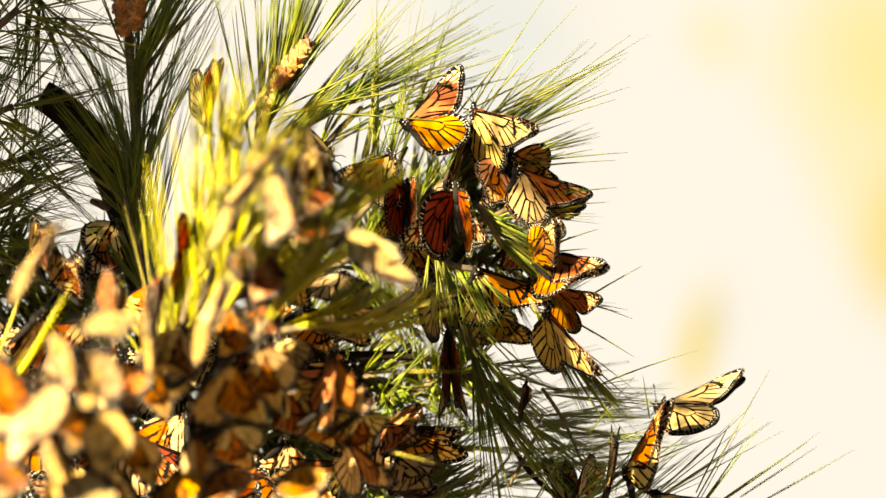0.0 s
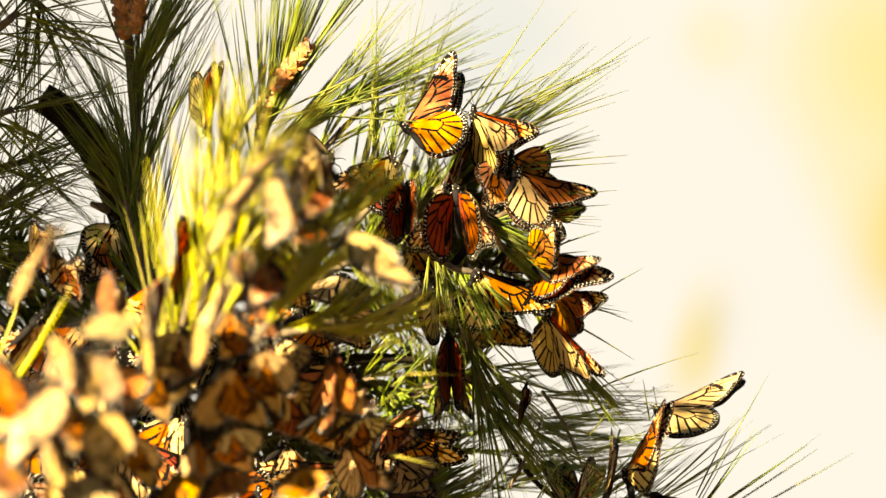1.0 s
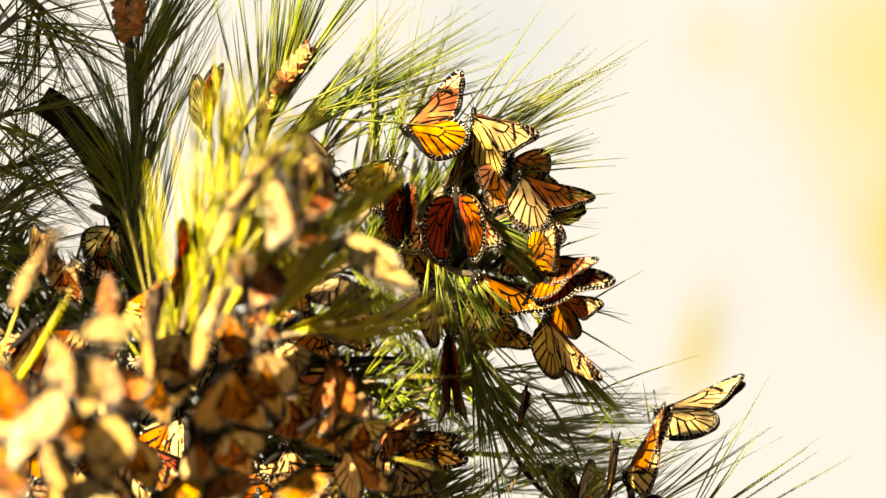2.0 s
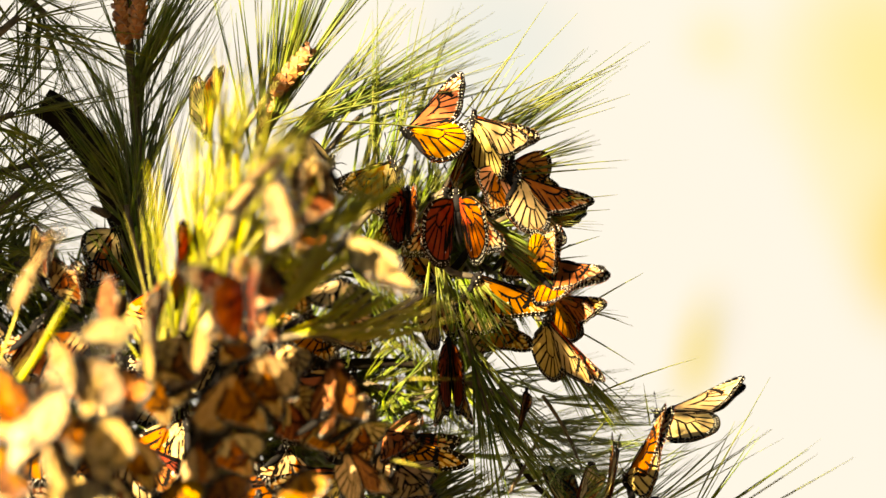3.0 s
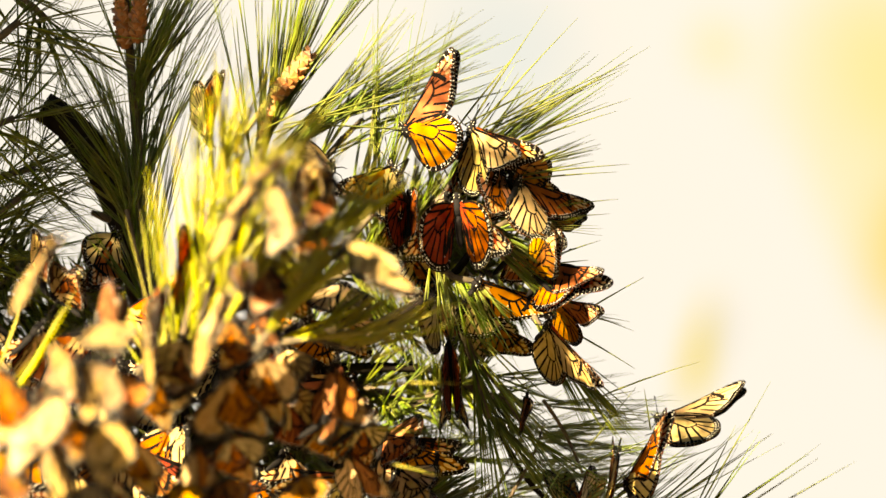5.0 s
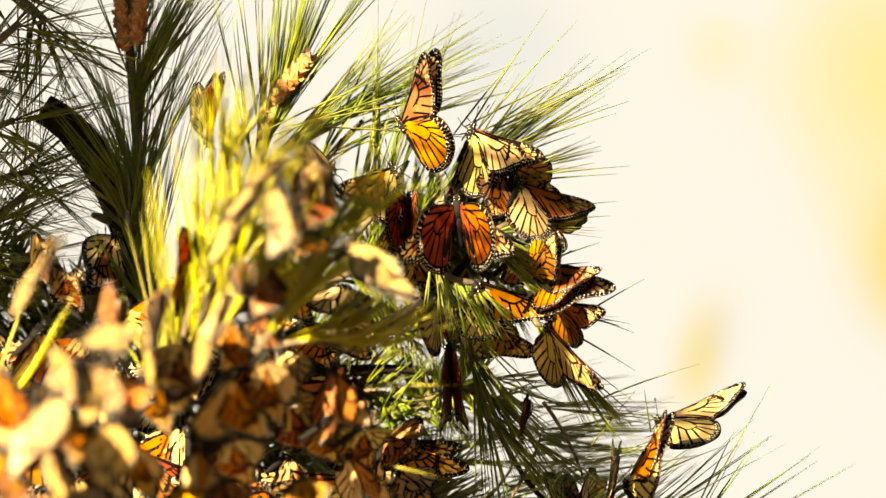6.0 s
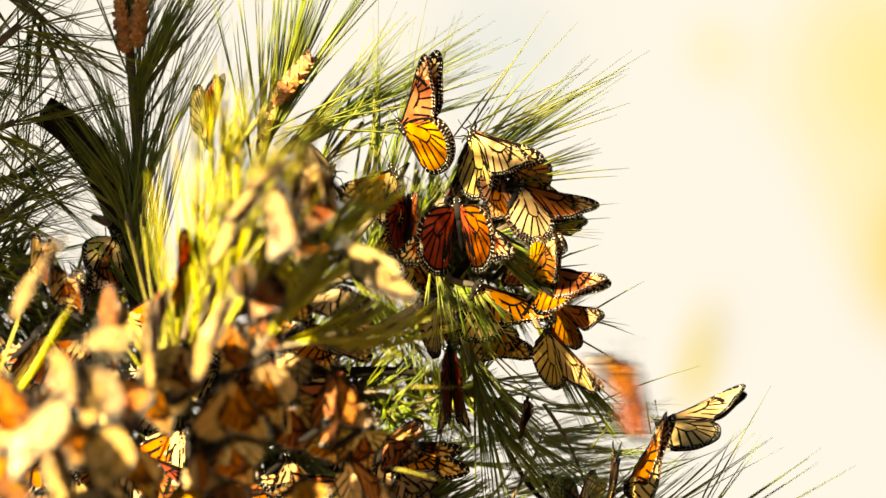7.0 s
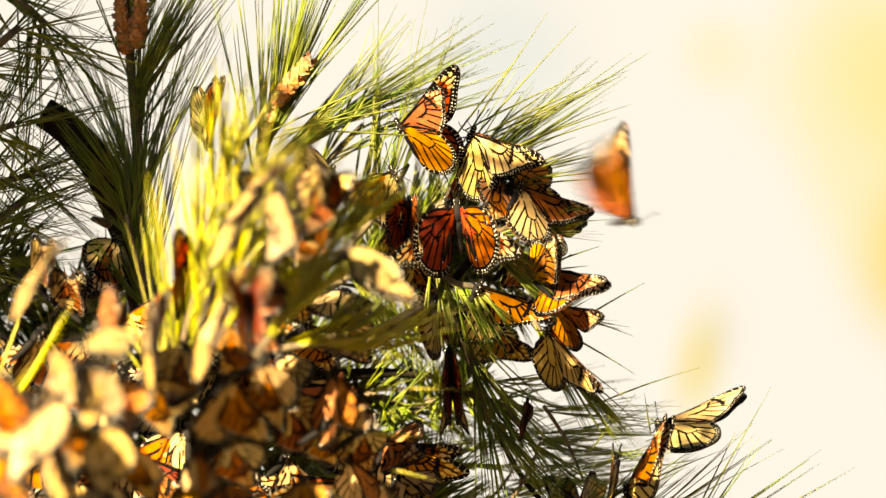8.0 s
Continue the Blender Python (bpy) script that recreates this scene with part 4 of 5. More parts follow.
tan_mid = monarch((0.0186, 3.9850, 2.1874), 59, -18, 212, (91, 91), (26, 9), 0.93, "monarch butterfly with tan closed wings in the shade")
tan_right = monarch((0.0582, 3.9880, 2.1637), 63, -55, 143, (91, 91), (11, 19), 0.94, "monarch butterfly with pale sunlit closed wings", tone="sun_pale")
tan_left = monarch((-0.0072, 4.0000, 2.1789), 75, 57, 238, (91, 91), (-12, 36), 0.93, "monarch butterfly with tan closed wings in the shade")
tan_under = monarch((-0.0199, 4.0000, 2.2028), 41, -32, 233, (91, 91), (59, -12), 0.97, "monarch butterfly with tan closed wings in the shade")
dark_left = monarch((-0.0199, 4.0040, 2.2328), 89, 12, 87, (80, 74), (65, -5), 1.04, "monarch butterfly with dark red-brown half-open wings in the shade")
dark_mid = monarch((0.0209, 4.0060, 2.1663), 45, -32, 230, (91, 91), (43, -4), 0.96, "monarch butterfly with tan closed wings in the shade")
arch = monarch((-0.0287, 4.0000, 2.2509), 109, 12, 51, (91, 91), (37, 2), 0.95, "monarch butterfly with tan closed wings in the shade")
olive = monarch((-0.0635, 3.9920, 2.2518), 81, 31, 54, (91, 91), (55, -10), 0.96, "monarch butterfly with tan closed wings in the shade")
pale_wing = monarch((0.1223, 4.0200, 2.1095), 119, 63, 198, (91, 91), (7, 21), 1.03, "monarch butterfly with pale sunlit closed wings", tone="sun_pale")
perch = monarch((0.1038, 3.9960, 2.0729), 107, 55, 126, (91, 91), (34, -4), 1.06, "monarch butterfly with closed amber wings in the sun")
lit_tip = monarch((-0.0331, 3.9600, 2.0999), 70, 41, 117, (91, 91), (60, -14), 0.97, "monarch butterfly with closed orange wings in the sun", tone="warm")
lit_low = monarch((-0.0261, 3.9600, 2.0809), 55, 37, 124, (91, 91), (59, -12), 0.96, "monarch butterfly with pale sunlit closed wings", tone="sun_pale")
tan_low = monarch((-0.0525, 3.8800, 2.0947), 70, -50, 136, (91, 91), (3, 25), 0.86, "monarch butterfly with tan closed wings in the shade")
hung = monarch((-0.1337, 4.0100, 2.2680), 303, -54, 57, (91, 91), (12, 23), 0.93, "monarch butterfly hanging with olive translucent closed wings")
edge1 = monarch((0.0908, 4.0000, 2.0575), 255, 60, 266, (91, 91), (18, 25), 0.95, "monarch butterfly with closed wings seen edge-on")
edge2 = monarch((0.0702, 4.0000, 2.0531), 149, -55, 241, (91, 91), (64, -18), 0.99, "monarch butterfly with closed wings seen edge-on")
edge3 = monarch((0.0743, 4.0040, 2.0563), 101, -54, 244, (91, 91), (59, -16), 0.98, "monarch butterfly with tan closed wings in the shade")
dark_top = monarch((0.0075, 3.9900, 2.2306), 94, -4, 84, (62, 62), (49, -3), 1.10, "monarch butterfly with dark red-brown half-open wings in the shade")
dark_low = monarch((0.0033, 4.0040, 2.1500), 93, 2, 90, (85, 81), (75, 14), 1.11, "monarch butterfly with dark red-brown half-open wings in the shade")
shade_up = monarch((0.0319, 4.0040, 2.2493), 125, 14, 61, (91, 91), (59, -5), 0.88, "monarch butterfly with tan closed wings in the shade", tone="warm")
spot_up = monarch((0.0383, 4.0020, 2.2519), 81, -30, 225, (91, 91), (62, -7), 0.88, "monarch butterfly with tan closed wings in the shade", tone="warm")
pale_under = monarch((0.0384, 4.0000, 2.2047), 54, -30, 241, (91, 91), (59, -7), 0.83, "monarch butterfly with tan closed wings in the shade")
rust_low = monarch((0.0463, 4.0000, 2.1216), 78, 0, 93, (90, 90), (30, 0), 0.62, "monarch butterfly with rusty closed wings seen edge-on", tone="warm")
flat = monarch((0.1196, 4.0000, 2.0619), 168, -24, 95, (91, 91), (50, 8), 0.95)

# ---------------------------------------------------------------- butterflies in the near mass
n_pale = monarch((-0.0514, 3.7400, 2.2104), 70, 55, 178, (91, 91), (59, -2), 0.96, "monarch butterfly with pale sunlit closed wings", "near roosting butterflies", False, tone="sun_pale")
n_glow = monarch((-0.0831, 3.6600, 2.2386), 113, 5, 297, (91, 91), (58, 0), 0.93, "monarch butterfly with pale sunlit closed wings", "near roosting butterflies", False, tone="sun_pale")
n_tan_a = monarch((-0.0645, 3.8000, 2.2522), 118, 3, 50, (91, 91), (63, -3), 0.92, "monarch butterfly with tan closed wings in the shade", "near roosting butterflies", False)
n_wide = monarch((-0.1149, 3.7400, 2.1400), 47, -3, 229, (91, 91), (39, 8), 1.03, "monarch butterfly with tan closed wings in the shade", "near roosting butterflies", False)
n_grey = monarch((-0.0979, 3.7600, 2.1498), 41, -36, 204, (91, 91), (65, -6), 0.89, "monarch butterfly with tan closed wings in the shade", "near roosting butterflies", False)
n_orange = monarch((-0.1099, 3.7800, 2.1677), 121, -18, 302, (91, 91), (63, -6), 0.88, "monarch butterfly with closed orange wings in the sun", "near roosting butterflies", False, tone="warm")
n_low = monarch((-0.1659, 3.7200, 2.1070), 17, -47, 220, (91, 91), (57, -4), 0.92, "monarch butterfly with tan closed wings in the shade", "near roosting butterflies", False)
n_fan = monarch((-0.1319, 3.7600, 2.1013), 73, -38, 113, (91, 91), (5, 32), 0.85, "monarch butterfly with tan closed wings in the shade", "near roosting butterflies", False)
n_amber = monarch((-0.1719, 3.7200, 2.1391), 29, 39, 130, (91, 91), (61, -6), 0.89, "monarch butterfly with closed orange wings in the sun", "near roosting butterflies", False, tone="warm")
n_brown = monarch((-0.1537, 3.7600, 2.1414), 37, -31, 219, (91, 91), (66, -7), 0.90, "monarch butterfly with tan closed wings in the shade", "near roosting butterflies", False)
n_white_a = monarch((-0.1883, 3.6200, 2.1480), 100, -26, 297, (91, 91), (61, -6), 0.89, "monarch butterfly with pale sunlit closed wings", "near roosting butterflies", False, tone="sun_pale")
n_white_e = monarch((-0.1730, 3.6200, 2.1488), 4, -36, 211, (91, 91), (66, -6), 0.86, "monarch butterfly with pale sunlit closed wings", "near roosting butterflies", False, tone="sun_pale")
n_white_b = monarch((-0.1693, 3.6200, 2.1200), 21, -27, 198, (91, 91), (64, -4), 0.84, "monarch butterfly with pale sunlit closed wings", "near roosting butterflies", False, tone="sun_pale")
n_cream = monarch((-0.1966, 3.6000, 2.1322), 33, -10, 125, (91, 91), (66, -4), 1.00, "monarch butterfly with pale sunlit closed wings", "near roosting butterflies", False, tone="sun_pale")
n_cream_b = monarch((-0.1976, 3.6200, 2.1037), 118, 4, 297, (91, 91), (58, 0), 0.92, "monarch butterfly with pale sunlit closed wings", "near roosting butterflies", False, tone="sun_pale")
n_cream_c = monarch((-0.1799, 3.6400, 2.0846), 152, 28, 61, (91, 91), (59, -5), 0.91, "monarch butterfly with pale sunlit closed wings", "near roosting butterflies", False, tone="sun_pale")
n_gap = monarch((-0.1873, 3.7000, 2.1152), 133, 32, 62, (91, 91), (68, -10), 0.91, "monarch butterfly with closed orange wings in the sun", "near roosting butterflies", False, tone="warm")
n_strip = monarch((-0.2255, 3.6600, 2.1414), 130, 16, 41, (91, 91), (72, -9), 0.91, "monarch butterfly with closed orange wings in the sun", "near roosting butterflies", False, tone="warm")
n_strip_b = monarch((-0.2220, 3.6400, 2.0997), 127, 21, 51, (91, 91), (68, -8), 0.90, "monarch butterfly with closed orange wings in the sun", "near roosting butterflies", False, tone="warm")
n_tan_b = monarch((-0.0597, 3.8400, 2.1427), 65, -37, 123, (91, 91), (11, 22), 1.08, "monarch butterfly with closed orange wings in the sun", "near roosting butterflies", False, tone="warm")
n_tan_c = monarch((-0.0878, 3.8400, 2.1249), 73, -19, 233, (91, 91), (68, -8), 0.91, "monarch butterfly with tan closed wings in the shade", "near roosting butterflies", False)
n_tan_d = monarch((-0.0891, 3.8600, 2.1497), 47, 27, 127, (91, 91), (65, -7), 0.90, "monarch butterfly with closed orange wings in the sun", "near roosting butterflies", False)
n_tan_e = monarch((-0.0470, 3.8600, 2.1097), 39, -26, 242, (91, 91), (60, -6), 0.92, "monarch butterfly with tan closed wings in the shade", "near roosting butterflies", False)
n_tan_f = monarch((-0.0642, 3.8400, 2.1141), 39, -25, 241, (91, 91), (59, -5), 0.92, "monarch butterfly with tan closed wings in the shade", "near roosting butterflies", False)
n_low_b = monarch((-0.1165, 3.7800, 2.1056), 43, -35, 230, (91, 91), (63, -7), 0.91, "monarch butterfly with tan closed wings in the shade", "near roosting butterflies", False)
n_low_c = monarch((-0.0763, 3.7600, 2.0845), 35, 29, 120, (91, 91), (57, -4), 0.91, "monarch butterfly with closed orange wings in the sun", "near roosting butterflies", False, tone="warm")
n_low_d = monarch((-0.1183, 3.7600, 2.0815), 40, 28, 118, (91, 91), (64, -8), 0.90, "monarch butterfly with closed orange wings in the sun", "near roosting butterflies", False, tone="warm")
n_low_e = monarch((-0.1669, 3.7400, 2.0792), 120, -22, 294, (91, 91), (60, -5), 0.90, "monarch butterfly with closed orange wings in the sun", "near roosting butterflies", False)
n_low_f = monarch((-0.1423, 3.7600, 2.0800), 42, 28, 122, (91, 91), (62, -6), 0.90, "monarch butterfly with closed orange wings in the sun", "near roosting butterflies", False, tone="warm")
n_white_d = monarch((-0.1789, 3.6400, 2.1660), 30, 50, 116, (91, 91), (62, -10), 0.91, "monarch butterfly with pale sunlit closed wings", "near roosting butterflies", False, tone="sun_pale")
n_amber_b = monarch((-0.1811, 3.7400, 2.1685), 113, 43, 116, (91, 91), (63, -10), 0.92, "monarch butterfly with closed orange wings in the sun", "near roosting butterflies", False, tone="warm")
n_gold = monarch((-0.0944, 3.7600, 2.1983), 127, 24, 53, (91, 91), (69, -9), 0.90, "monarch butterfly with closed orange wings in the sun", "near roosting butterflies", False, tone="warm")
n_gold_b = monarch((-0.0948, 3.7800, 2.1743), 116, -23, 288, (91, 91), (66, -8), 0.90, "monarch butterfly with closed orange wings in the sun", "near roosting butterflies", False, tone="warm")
n_small = monarch((-0.0543, 3.9300, 2.1857), 152, 40, 57, (91, 91), (70, -12), 0.91, "monarch butterfly with pale sunlit closed wings", "near roosting butterflies", False, tone="sun_pale")
n_shade_a = monarch((-0.0881, 3.8800, 2.1952), 42, -30, 230, (91, 91), (60, -5), 0.91, "monarch butterfly with tan closed wings in the shade", "near roosting butterflies", False)
n_shade_b = monarch((-0.0577, 3.9200, 2.1717), 44, -30, 230, (91, 91), (58, -4), 0.91, "monarch butterfly with tan closed wings in the shade", "near roosting butterflies", False)
n_shade_c = monarch((-0.0767, 3.9300, 2.1670), 37, -36, 225, (91, 91), (57, -4), 0.91, "monarch butterfly with tan closed wings in the shade", "near roosting butterflies", False)
n_shade_d = monarch((-0.1378, 3.8000, 2.1559), 133, 25, 48, (91, 91), (66, -8), 0.90, "monarch butterfly with tan closed wings in the shade", "near roosting butterflies", False)
n_dark_a = monarch((-0.2284, 3.9500, 2.1951), 122, 44, 115, (91, 91), (58, -8), 0.93, "monarch butterfly with tan closed wings in the shade", "near roosting butterflies", False)
n_dark_b = monarch((-0.2158, 3.9500, 2.1793), 147, 36, 121, (91, 91), (64, -8), 0.91, "monarch butterfly with tan closed wings in the shade", "near roosting butterflies", False)
n_dark_c = monarch((-0.1854, 4.0100, 2.2142), 116, 14, 51, (91, 91), (63, -5), 0.91, "monarch butterfly with tan closed wings in the shade", "near roosting butterflies", False)
n_chain_b = monarch((-0.0713, 3.8000, 2.2468), 112, 36, 102, (91, 91), (65, -10), 0.90, "monarch butterfly with pale sunlit closed wings", "near roosting butterflies", False, tone="sun_pale")
n_mid_b = monarch((-0.0732, 3.8200, 2.2181), 148, 39, 63, (91, 91), (69, -12), 0.92, "monarch butterfly with tan closed wings in the shade", "near roosting butterflies", False)

n_lit_b = monarch((-0.2197, 3.6600, 2.1852), 75, 45, 110, (90, 90), (14, 6), 0.80, "monarch butterfly with pale sunlit closed wings seen edge-on", "near roosting butterflies", False, tone="sun_pale")
n_chain_a = monarch((-0.1029, 3.7200, 2.2404), 55, 25, 102, (90, 90), (14, 6), 0.80, "monarch butterfly with pale sunlit closed wings seen edge-on", "near roosting butterflies", False, tone="sun_pale")
n_chain_c = monarch((-0.1165, 3.7200, 2.2175), 68, 30, 106, (90, 90), (14, 6), 0.80, "monarch butterfly with pale sunlit closed wings seen edge-on", "near roosting butterflies", False, tone="sun_pale")
n_chain_d = monarch((-0.1115, 3.7500, 2.2311), 60, -33, 104, (90, 90), (14, 6), 0.80, "monarch butterfly with pale sunlit closed wings seen edge-on", "near roosting butterflies", False, tone="sun_pale")
n_blade = monarch((-0.1567, 3.7800, 2.1741), 88, 0, 100, (90, 90), (14, 6), 0.95, "monarch butterfly with amber closed wings seen edge-on", "near roosting butterflies", False)
n_blade_b = monarch((-0.2138, 3.7000, 2.1260), 80, 0, 96, (90, 90), (14, 6), 0.95, "monarch butterfly with amber closed wings seen edge-on", "near roosting butterflies", False)
n_lit_f = monarch((-0.1296, 3.7200, 2.1597), 84, 25, 110, (90, 90), (14, 6), 0.80, "monarch butterfly with pale sunlit closed wings seen edge-on", "near roosting butterflies", False, tone="sun_pale")
n_lit_i = monarch((-0.1580, 3.7200, 2.1538), 100, 25, 104, (90, 90), (14, 6), 0.80, "monarch butterfly with pale sunlit closed wings seen edge-on", "near roosting butterflies", False, tone="sun_pale")

rng = random.Random(5)


def crowd(x, y, z, size=1.0):
    monarch((x, y, z), rng.gauss(90, 28), rng.gauss(0, 20), rng.choice((10, 175)) + rng.gauss(0, 35), (rng.uniform(76, 87), rng.uniform(76, 87)), (rng.uniform(28, 50), rng.uniform(2, 14)), size, group="near roosting butterflies", legs=False)


for row in range(5):
    for col in range(9):
        x = -0.258 + col * 0.0265 + rng.uniform(-0.01, 0.01)
        z = 2.165 - row * 0.030 + rng.uniform(-0.01, 0.01) - 0.05 * max(0, (col - 5) / 4)
        y = 3.93 + 0.05 * (col / 9) + rng.uniform(-0.03, 0.03)
        crowd(x, y, z)


# ---------------------------------------------------------------- what moves
opener_low = monarch((-0.1027, 3.6900, 2.1841), 94, 12, 92, (89, 89), (24, 0), 1.0, "monarch butterfly opening its deep orange wings on sunlit needles", "near roosting butterflies", False)
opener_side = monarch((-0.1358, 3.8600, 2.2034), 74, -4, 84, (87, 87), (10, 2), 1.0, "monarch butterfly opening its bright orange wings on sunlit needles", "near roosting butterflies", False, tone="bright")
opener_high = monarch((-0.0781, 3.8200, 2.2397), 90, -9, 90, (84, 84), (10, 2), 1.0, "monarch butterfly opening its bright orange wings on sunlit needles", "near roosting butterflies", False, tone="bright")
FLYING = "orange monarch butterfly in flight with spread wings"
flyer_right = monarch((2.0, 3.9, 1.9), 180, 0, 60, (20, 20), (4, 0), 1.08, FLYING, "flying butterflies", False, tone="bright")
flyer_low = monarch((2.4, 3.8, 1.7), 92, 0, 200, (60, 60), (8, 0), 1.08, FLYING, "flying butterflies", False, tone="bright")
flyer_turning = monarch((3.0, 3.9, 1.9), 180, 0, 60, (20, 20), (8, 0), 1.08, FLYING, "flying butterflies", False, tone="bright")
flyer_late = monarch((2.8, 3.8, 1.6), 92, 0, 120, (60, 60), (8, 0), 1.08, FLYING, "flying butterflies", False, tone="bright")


def wings_go(thing, rows, sweeps):
    """Key the wings of a butterfly. rows: seconds, the folds of the right and the left wings, and the sweep
    of the forewings where it is another than the first of sweeps."""
    for side, k in (("right", 1), ("left", 2)):
        for fore, sweep in ((True, sweeps[0]), (False, sweeps[1])):
            walk(WINGS[(thing.name, side, fore)], [(r[0], wing_pose(side, fore, r[k] - (0.8 if fore else 0), r[3] if fore and len(r) > 3 else sweep)) for r in rows])


def fly(thing, rows, sweeps=(8, 0), size=1.08):
    """Key a flight. rows: seconds, place, heading, lean, roll, folds of the right and the left wings."""
    path = []
    for t, place, heading, lean, roll, *_ in rows:
        m = stance(place, heading, lean, roll)
        if path:
            before = path[-1]
            turn = before[1].to_quaternion().rotation_difference(m.to_quaternion()).angle
            turn = min(turn, math.tau - turn)
            parts = int(turn / radians(75)) + 1
            for k in range(1, parts):
                f = k / parts
                q = before[1].to_quaternion().slerp(m.to_quaternion(), f)
                path.append((before[0] + (t - before[0]) * f, Matrix.Translation(before[1].translation.lerp(m.translation, f)) @ q.to_matrix().to_4x4()))
        path.append((t, m))
    walk(thing, path)
    thing.scale = (size, size, size)
    wings_go(thing, [(r[0],) + tuple(r[5:]) for r in rows], sweeps)


def beat(t0, t1, calm, deep, every=0.2):
    """Folds of a slow, uneven fanning of the wings of a butterfly at rest."""
    rows, t, k = [], t0, 0
    while t < t1:
        f = calm - deep * (0.5 + 0.5 * math.sin(k * 2.3)) * (k % 2)
        rows.append((round(t, 3), f, f))
        t += every
        k += 1
    return rows


def motions():
    fly(flyer_right, [
        (0.0, (1.9, 4.0, 1.9), 100, -20, 80, 40, 40), (2.8, (0.75, 3.95, 2.12), 80, -25, 80, 40, 40), (3.2, (0.34, 3.9400, 2.19), 70, -30, 80, 10, 10),
        (3.3, (0.28, 3.9400, 2.225), 66, -30, 80, 40, 40), (3.4, (0.2293, 3.9400, 2.2662), 63, -31, 81, 64, 75), (3.5, (0.1727, 3.9400, 2.3640), 90, -29, 97, 71, 58),
        (3.6, (0.1460, 3.9400, 2.4126), 110, 0, 80, 20, 20), (3.8, (0.0989, 3.9400, 2.5322), 110, 0, 70, 0, 0), (4.2, (-0.3, 4.2, 3.2), 130, 0, 60, 60, 60), (8.0, (-3.0, 6.0, 5.0), 140, 0, 60, 30, 30)])
    fly(flyer_low, [
        (0.0, (1.9, 3.8, 1.5), 120, 0, 80, 30, 30), (3.0, (0.6, 3.84, 1.75), 110, 0, 80, 60, 60), (3.7, (0.17, 3.8400, 2.0), 130, -20, 70, 15, 15), (3.8, (0.1384, 3.8400, 2.07), 140, -35, 60, 50, 50),
        (3.9, (0.0994, 3.8400, 2.1296), 146, 57, 328, 86, 86), (4.0, (0.0614, 3.8400, 2.1875), 46, -16, 290, 86, 86),
        (4.1, (0.0045, 3.8400, 2.2484), 119, 35, 309, 86, 86), (4.2, (-0.0060, 3.8000, 2.2614), 332, -48, 26, 86, 86), (4.3, (-0.0419, 3.7400, 2.3087), 4, -20, 101, 61, 51), (4.4, (-0.0600, 3.7200, 2.2820), 20, -40, 80, 10, 12),
        (4.5, (-0.0556, 3.7400, 2.2571), 16, 20, 36, 12, -16, 46), (4.6, (-0.0380, 3.7300, 2.2640), 80, -40, 80, 40, 60), (4.7, (-0.0212, 3.7400, 2.2928), 111, -21, 250, 86, 86), (4.8, (0.0013, 3.8400, 2.3320), 100, 20, 66, 0, 0),
        (4.9, (0.0197, 3.8400, 2.3872), 100, 10, 66, 60, 60), (5.2, (0.0962, 3.8400, 2.5559), 90, 0, 66, 10, 10), (8.0, (2.0, 5.0, 4.5), 60, 0, 66, 50, 50)])
    fly(flyer_turning, [
        (0.0, (3.4, 4.0, 1.7), 150, -5, 110, 40, 40), (6.0, (0.9, 3.9, 2.1), 130, -5, 120, 50, 50), (6.8, (0.26, 3.8800, 2.13), 120, -8, 125, 55, 55), (6.9, (0.178, 3.8800, 2.132), 112, -10, 126, 10, 15), (7.0, (0.1047, 3.8800, 2.1397), 103, 6, 286, 88, 88),
        (7.1, (0.0304, 3.8600, 2.1596), 121, -9, 272, 86, 86), (7.2, (-0.0295, 3.8200, 2.1878), 121, -17, 262, 86, 86), (7.3, (-0.0170, 3.8000, 2.2182), 100, 10, 320, 60, 60), (7.4, (-0.0155, 3.7600, 2.2596), 64, 11, 74, 60, 60), (7.5, (-0.0454, 3.7200, 2.2540), 61, -22, 30, 0, 0),
        (7.6, (-0.0508, 3.7200, 2.2254), 58, -30, 70, 30, 30), (7.7, (-0.0557, 3.7400, 2.2211), 56, -38, 104, 61, 52), (7.8, (-0.0290, 3.7800, 2.2239), 60, -20, 110, 45, 45), (7.9, (0.0203, 3.8400, 2.2502), 64, 0, 125, 40, 40), (8.0, (0.1030, 3.9000, 2.2250), 356, -60, 29, 87, 87, 5)])
    fly(flyer_late, [
        (0.0, (3.0, 3.8, 1.2), 90, 10, 150, 40, 40), (6.6, (0.5, 3.85, 1.9), 90, 10, 150, 30, 30), (7.0, (0.1950, 3.8600, 2.02), 90, 0, 160, 60, 60), (7.1, (0.1550, 3.8600, 2.058), 90, -8, 164, 20, 20),
        (7.2, (0.1163, 3.8600, 2.1265), 89, 12, 208, 86, 86), (7.3, (0.0749, 3.8600, 2.2218), 87, -21, 229, 86, 86), (7.4, (0.0588, 3.8600, 2.2468), 102, 30, 90, 15, 0), (7.5, (-0.0160, 3.8600, 2.3491), 98, -44, 103, 73, 47), (7.6, (-0.0389, 3.8600, 2.4064), 90, 0, 90, 10, 10),
        (8.0, (-0.3, 3.9, 2.9), 110, 0, 90, 20, 20)])

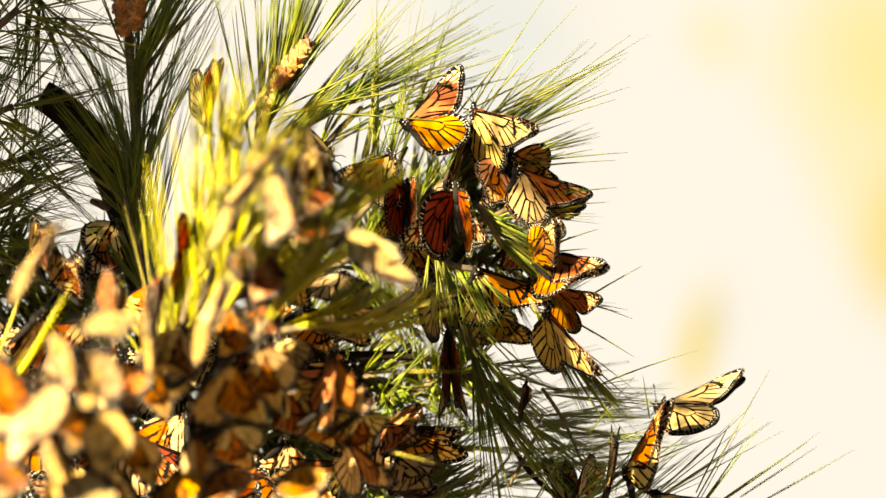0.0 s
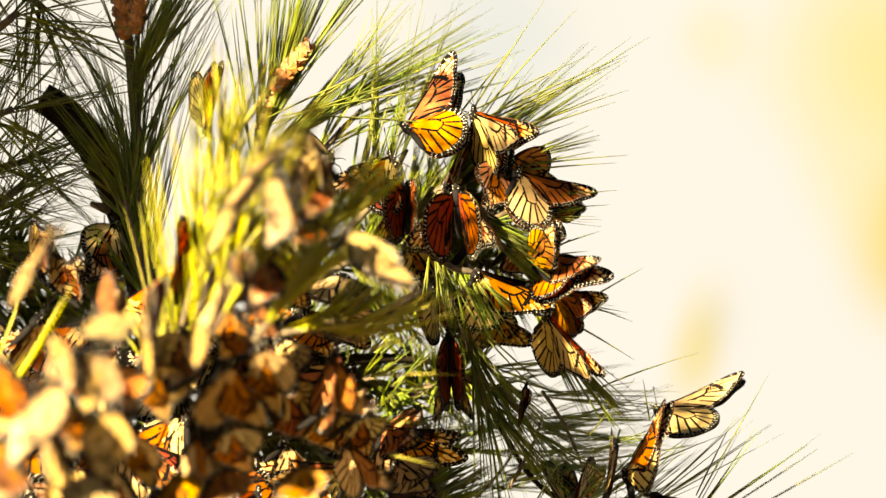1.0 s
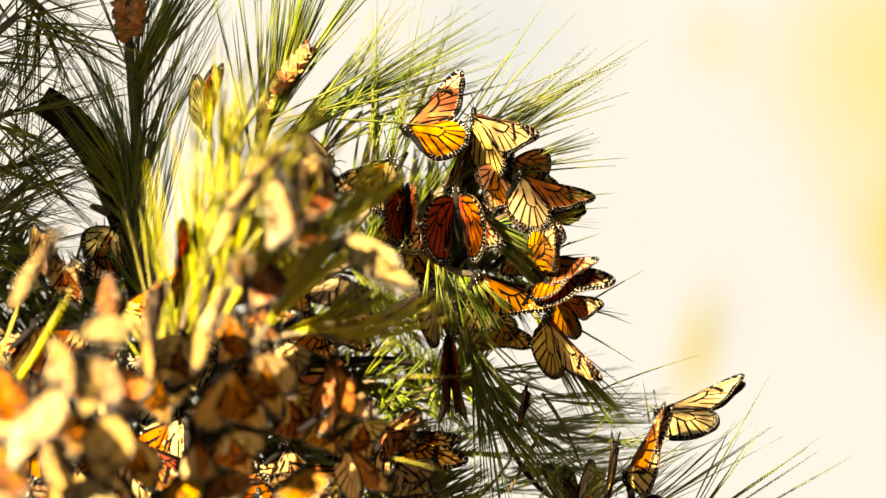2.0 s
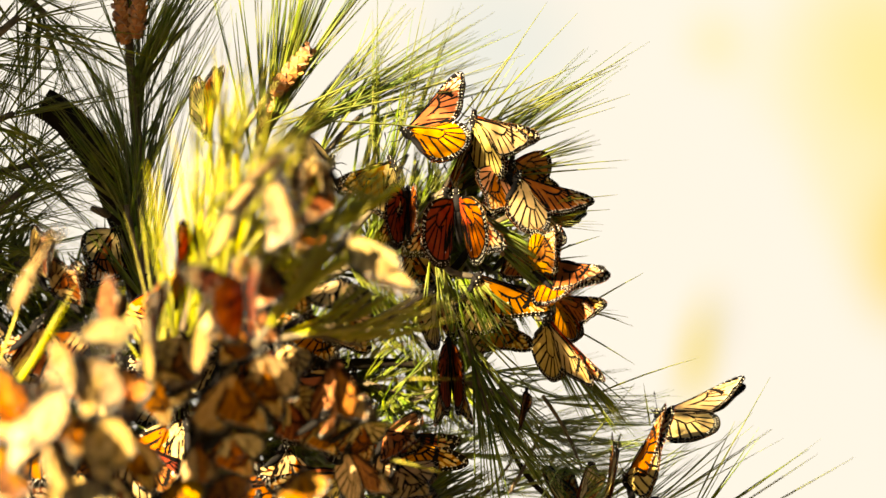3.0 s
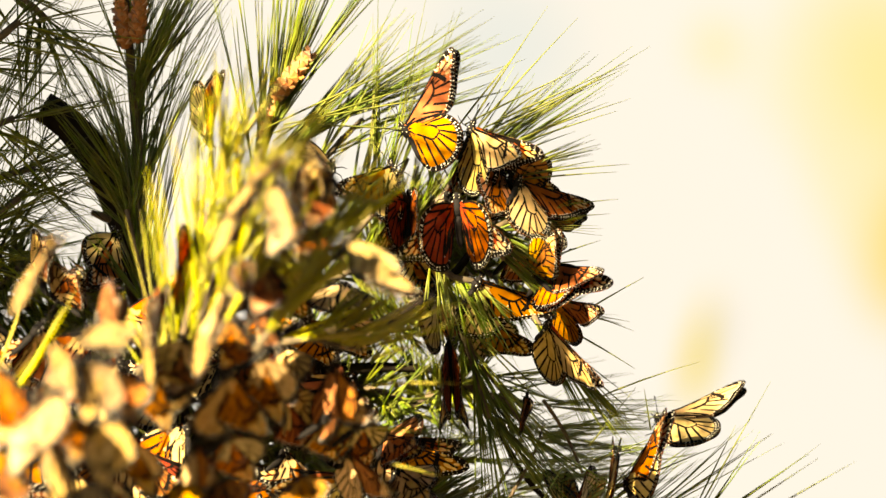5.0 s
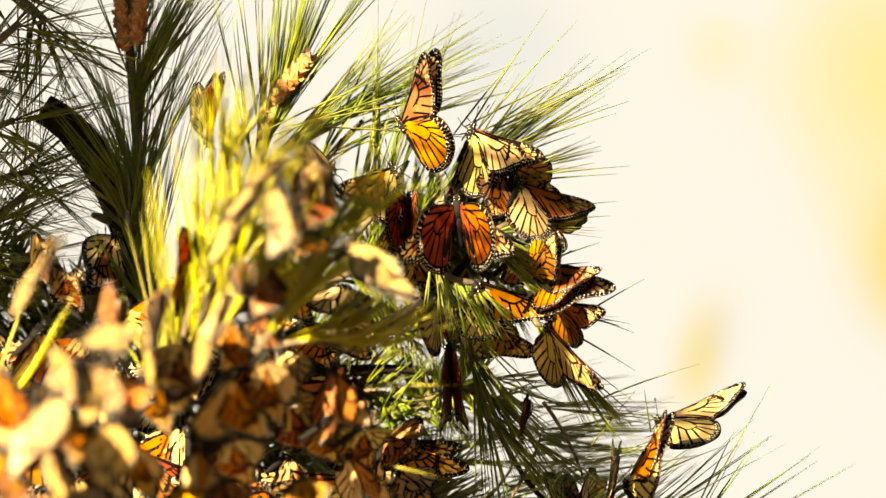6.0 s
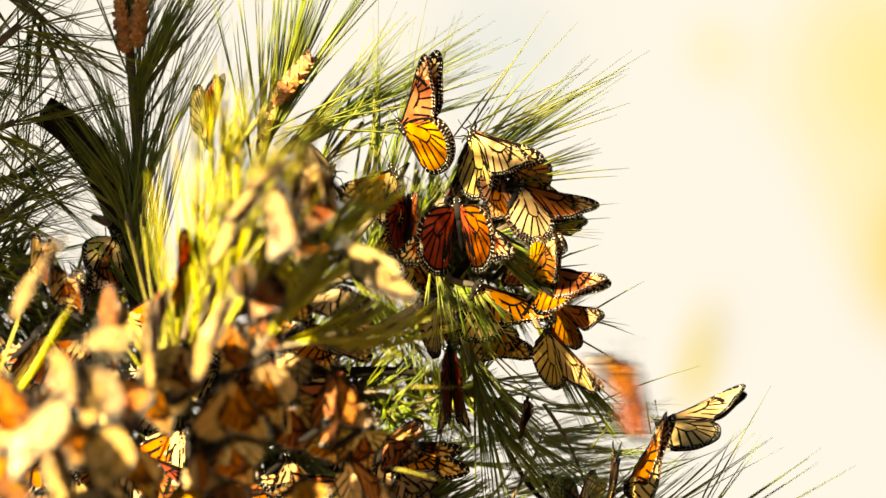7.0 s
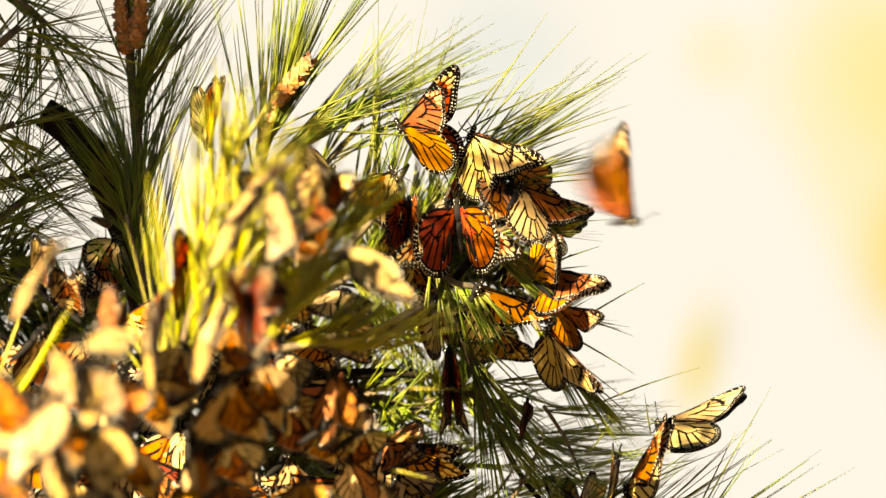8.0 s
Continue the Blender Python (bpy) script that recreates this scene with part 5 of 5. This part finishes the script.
    # wings that open and close in the near mass
    wings_go(opener_low, [(0.0, 89.2, 89.2), (2.8, 89.2, 89.2), (2.9, 84, 60), (3.0, 86, 55), (3.1, 91, 75), (3.2, 89.2, 89.2), (4.3, 89.2, 89.2), (4.5, 80, 82), (4.7, 76, 80), (5.0, 89.2, 89.2), (7.1, 89.2, 89.2), (7.2, 80, 80),
                           (7.3, 64, 62), (7.4, 68, 68), (7.5, 52, 50), (7.6, 50, 48), (7.7, 60, 58), (7.8, 55, 55), (7.9, 53, 51), (8.0, 80, 80)], (24, 0))
    wings_go(opener_side, [(0.0, 89.2, 89.2), (7.4, 89.2, 89.2), (7.5, 84, 84), (7.6, 68, 66), (7.7, 73, 70), (7.8, 66, 64), (7.9, 80, 80), (8.0, 86, 86)], (10, 2))
    wings_go(opener_high, [(0.0, 89.2, 89.2), (7.1, 89.2, 89.2), (7.2, 80, 80), (7.3, 60, 56), (7.4, 64, 62), (7.5, 75, 76), (7.6, 55, 54), (7.7, 70, 70), (7.8, 45, 44), (7.9, 60, 60), (8.0, 58, 56)], (10, 2))

    # butterflies of the cluster that shift and fan their wings
    top_first = top.matrix_world.copy()
    top_late = stance((-0.0232, 4.0000, 2.2770), 123, 13, 133)
    top_end = stance((-0.0242, 4.0000, 2.2782), 125, -18, 135)
    walk(top, [(0.0, top_first), (4.7, top_first), (5.3, top_late), (7.1, top_late), (7.5, top_end), (8.0, top_end)])
    top.scale = (0.95, 0.95, 0.95)
    wings_go(top, [(0.0, 91, 91), (0.8, 91, 91), (1.0, 91, 74), (1.2, 91, 91), (4.7, 91, 91), (5.8, 86, 91), (7.1, 84, 91), (7.3, 66, 80), (7.5, 78, 91), (8.0, 76, 86)], (top["sweep_fore"], top["sweep_hind"]))
    cream_late = stance((0.0153, 3.9960, 2.2736), 72, -22, 144)
    cream_first = cream.matrix_world.copy()
    walk(cream, [(0.0, cream_first), (3.5, cream_first), (3.9, cream_first.lerp(cream_late, 0.45)), (4.3, cream_late), (8.0, cream_late)])
    cream.scale = (0.92, 0.92, 0.92)
    wings_go(cream, [(0.0, 91, 91), (1.0, 91, 80), (1.5, 91, 91), (3.5, 91, 84), (4.5, 91, 76), (6.0, 91, 80), (8.0, 91, 84)], (cream["sweep_fore"], cream["sweep_hind"]))
    wings_go(dark_top, [(0.0, 72, 62), (1.0, 66, 66), (3.0, 60, 64), (4.5, 58, 62), (6.0, 54, 58), (7.2, 55, 58), (7.5, 46, 50), (8.0, 50, 54)], (dark_top["sweep_fore"], dark_top["sweep_hind"]))
    for thing, calm, deep, every in ((flag, 91, 10, 0.7), (flag_low, 91, 8, 0.9), (fan, 91, 8, 0.8), (tan_right, 91, 3, 1.1), (dark_low, 83, 5, 1.0), (arch, 91, 9, 1.3), (tan_mid, 91, 8, 1.2)):
        rows = beat(0.0, 7.7, calm, deep, every) + [(8.0, calm, calm)]
        wings_go(thing, rows, (thing["sweep_fore"], thing["sweep_hind"]))

motions()
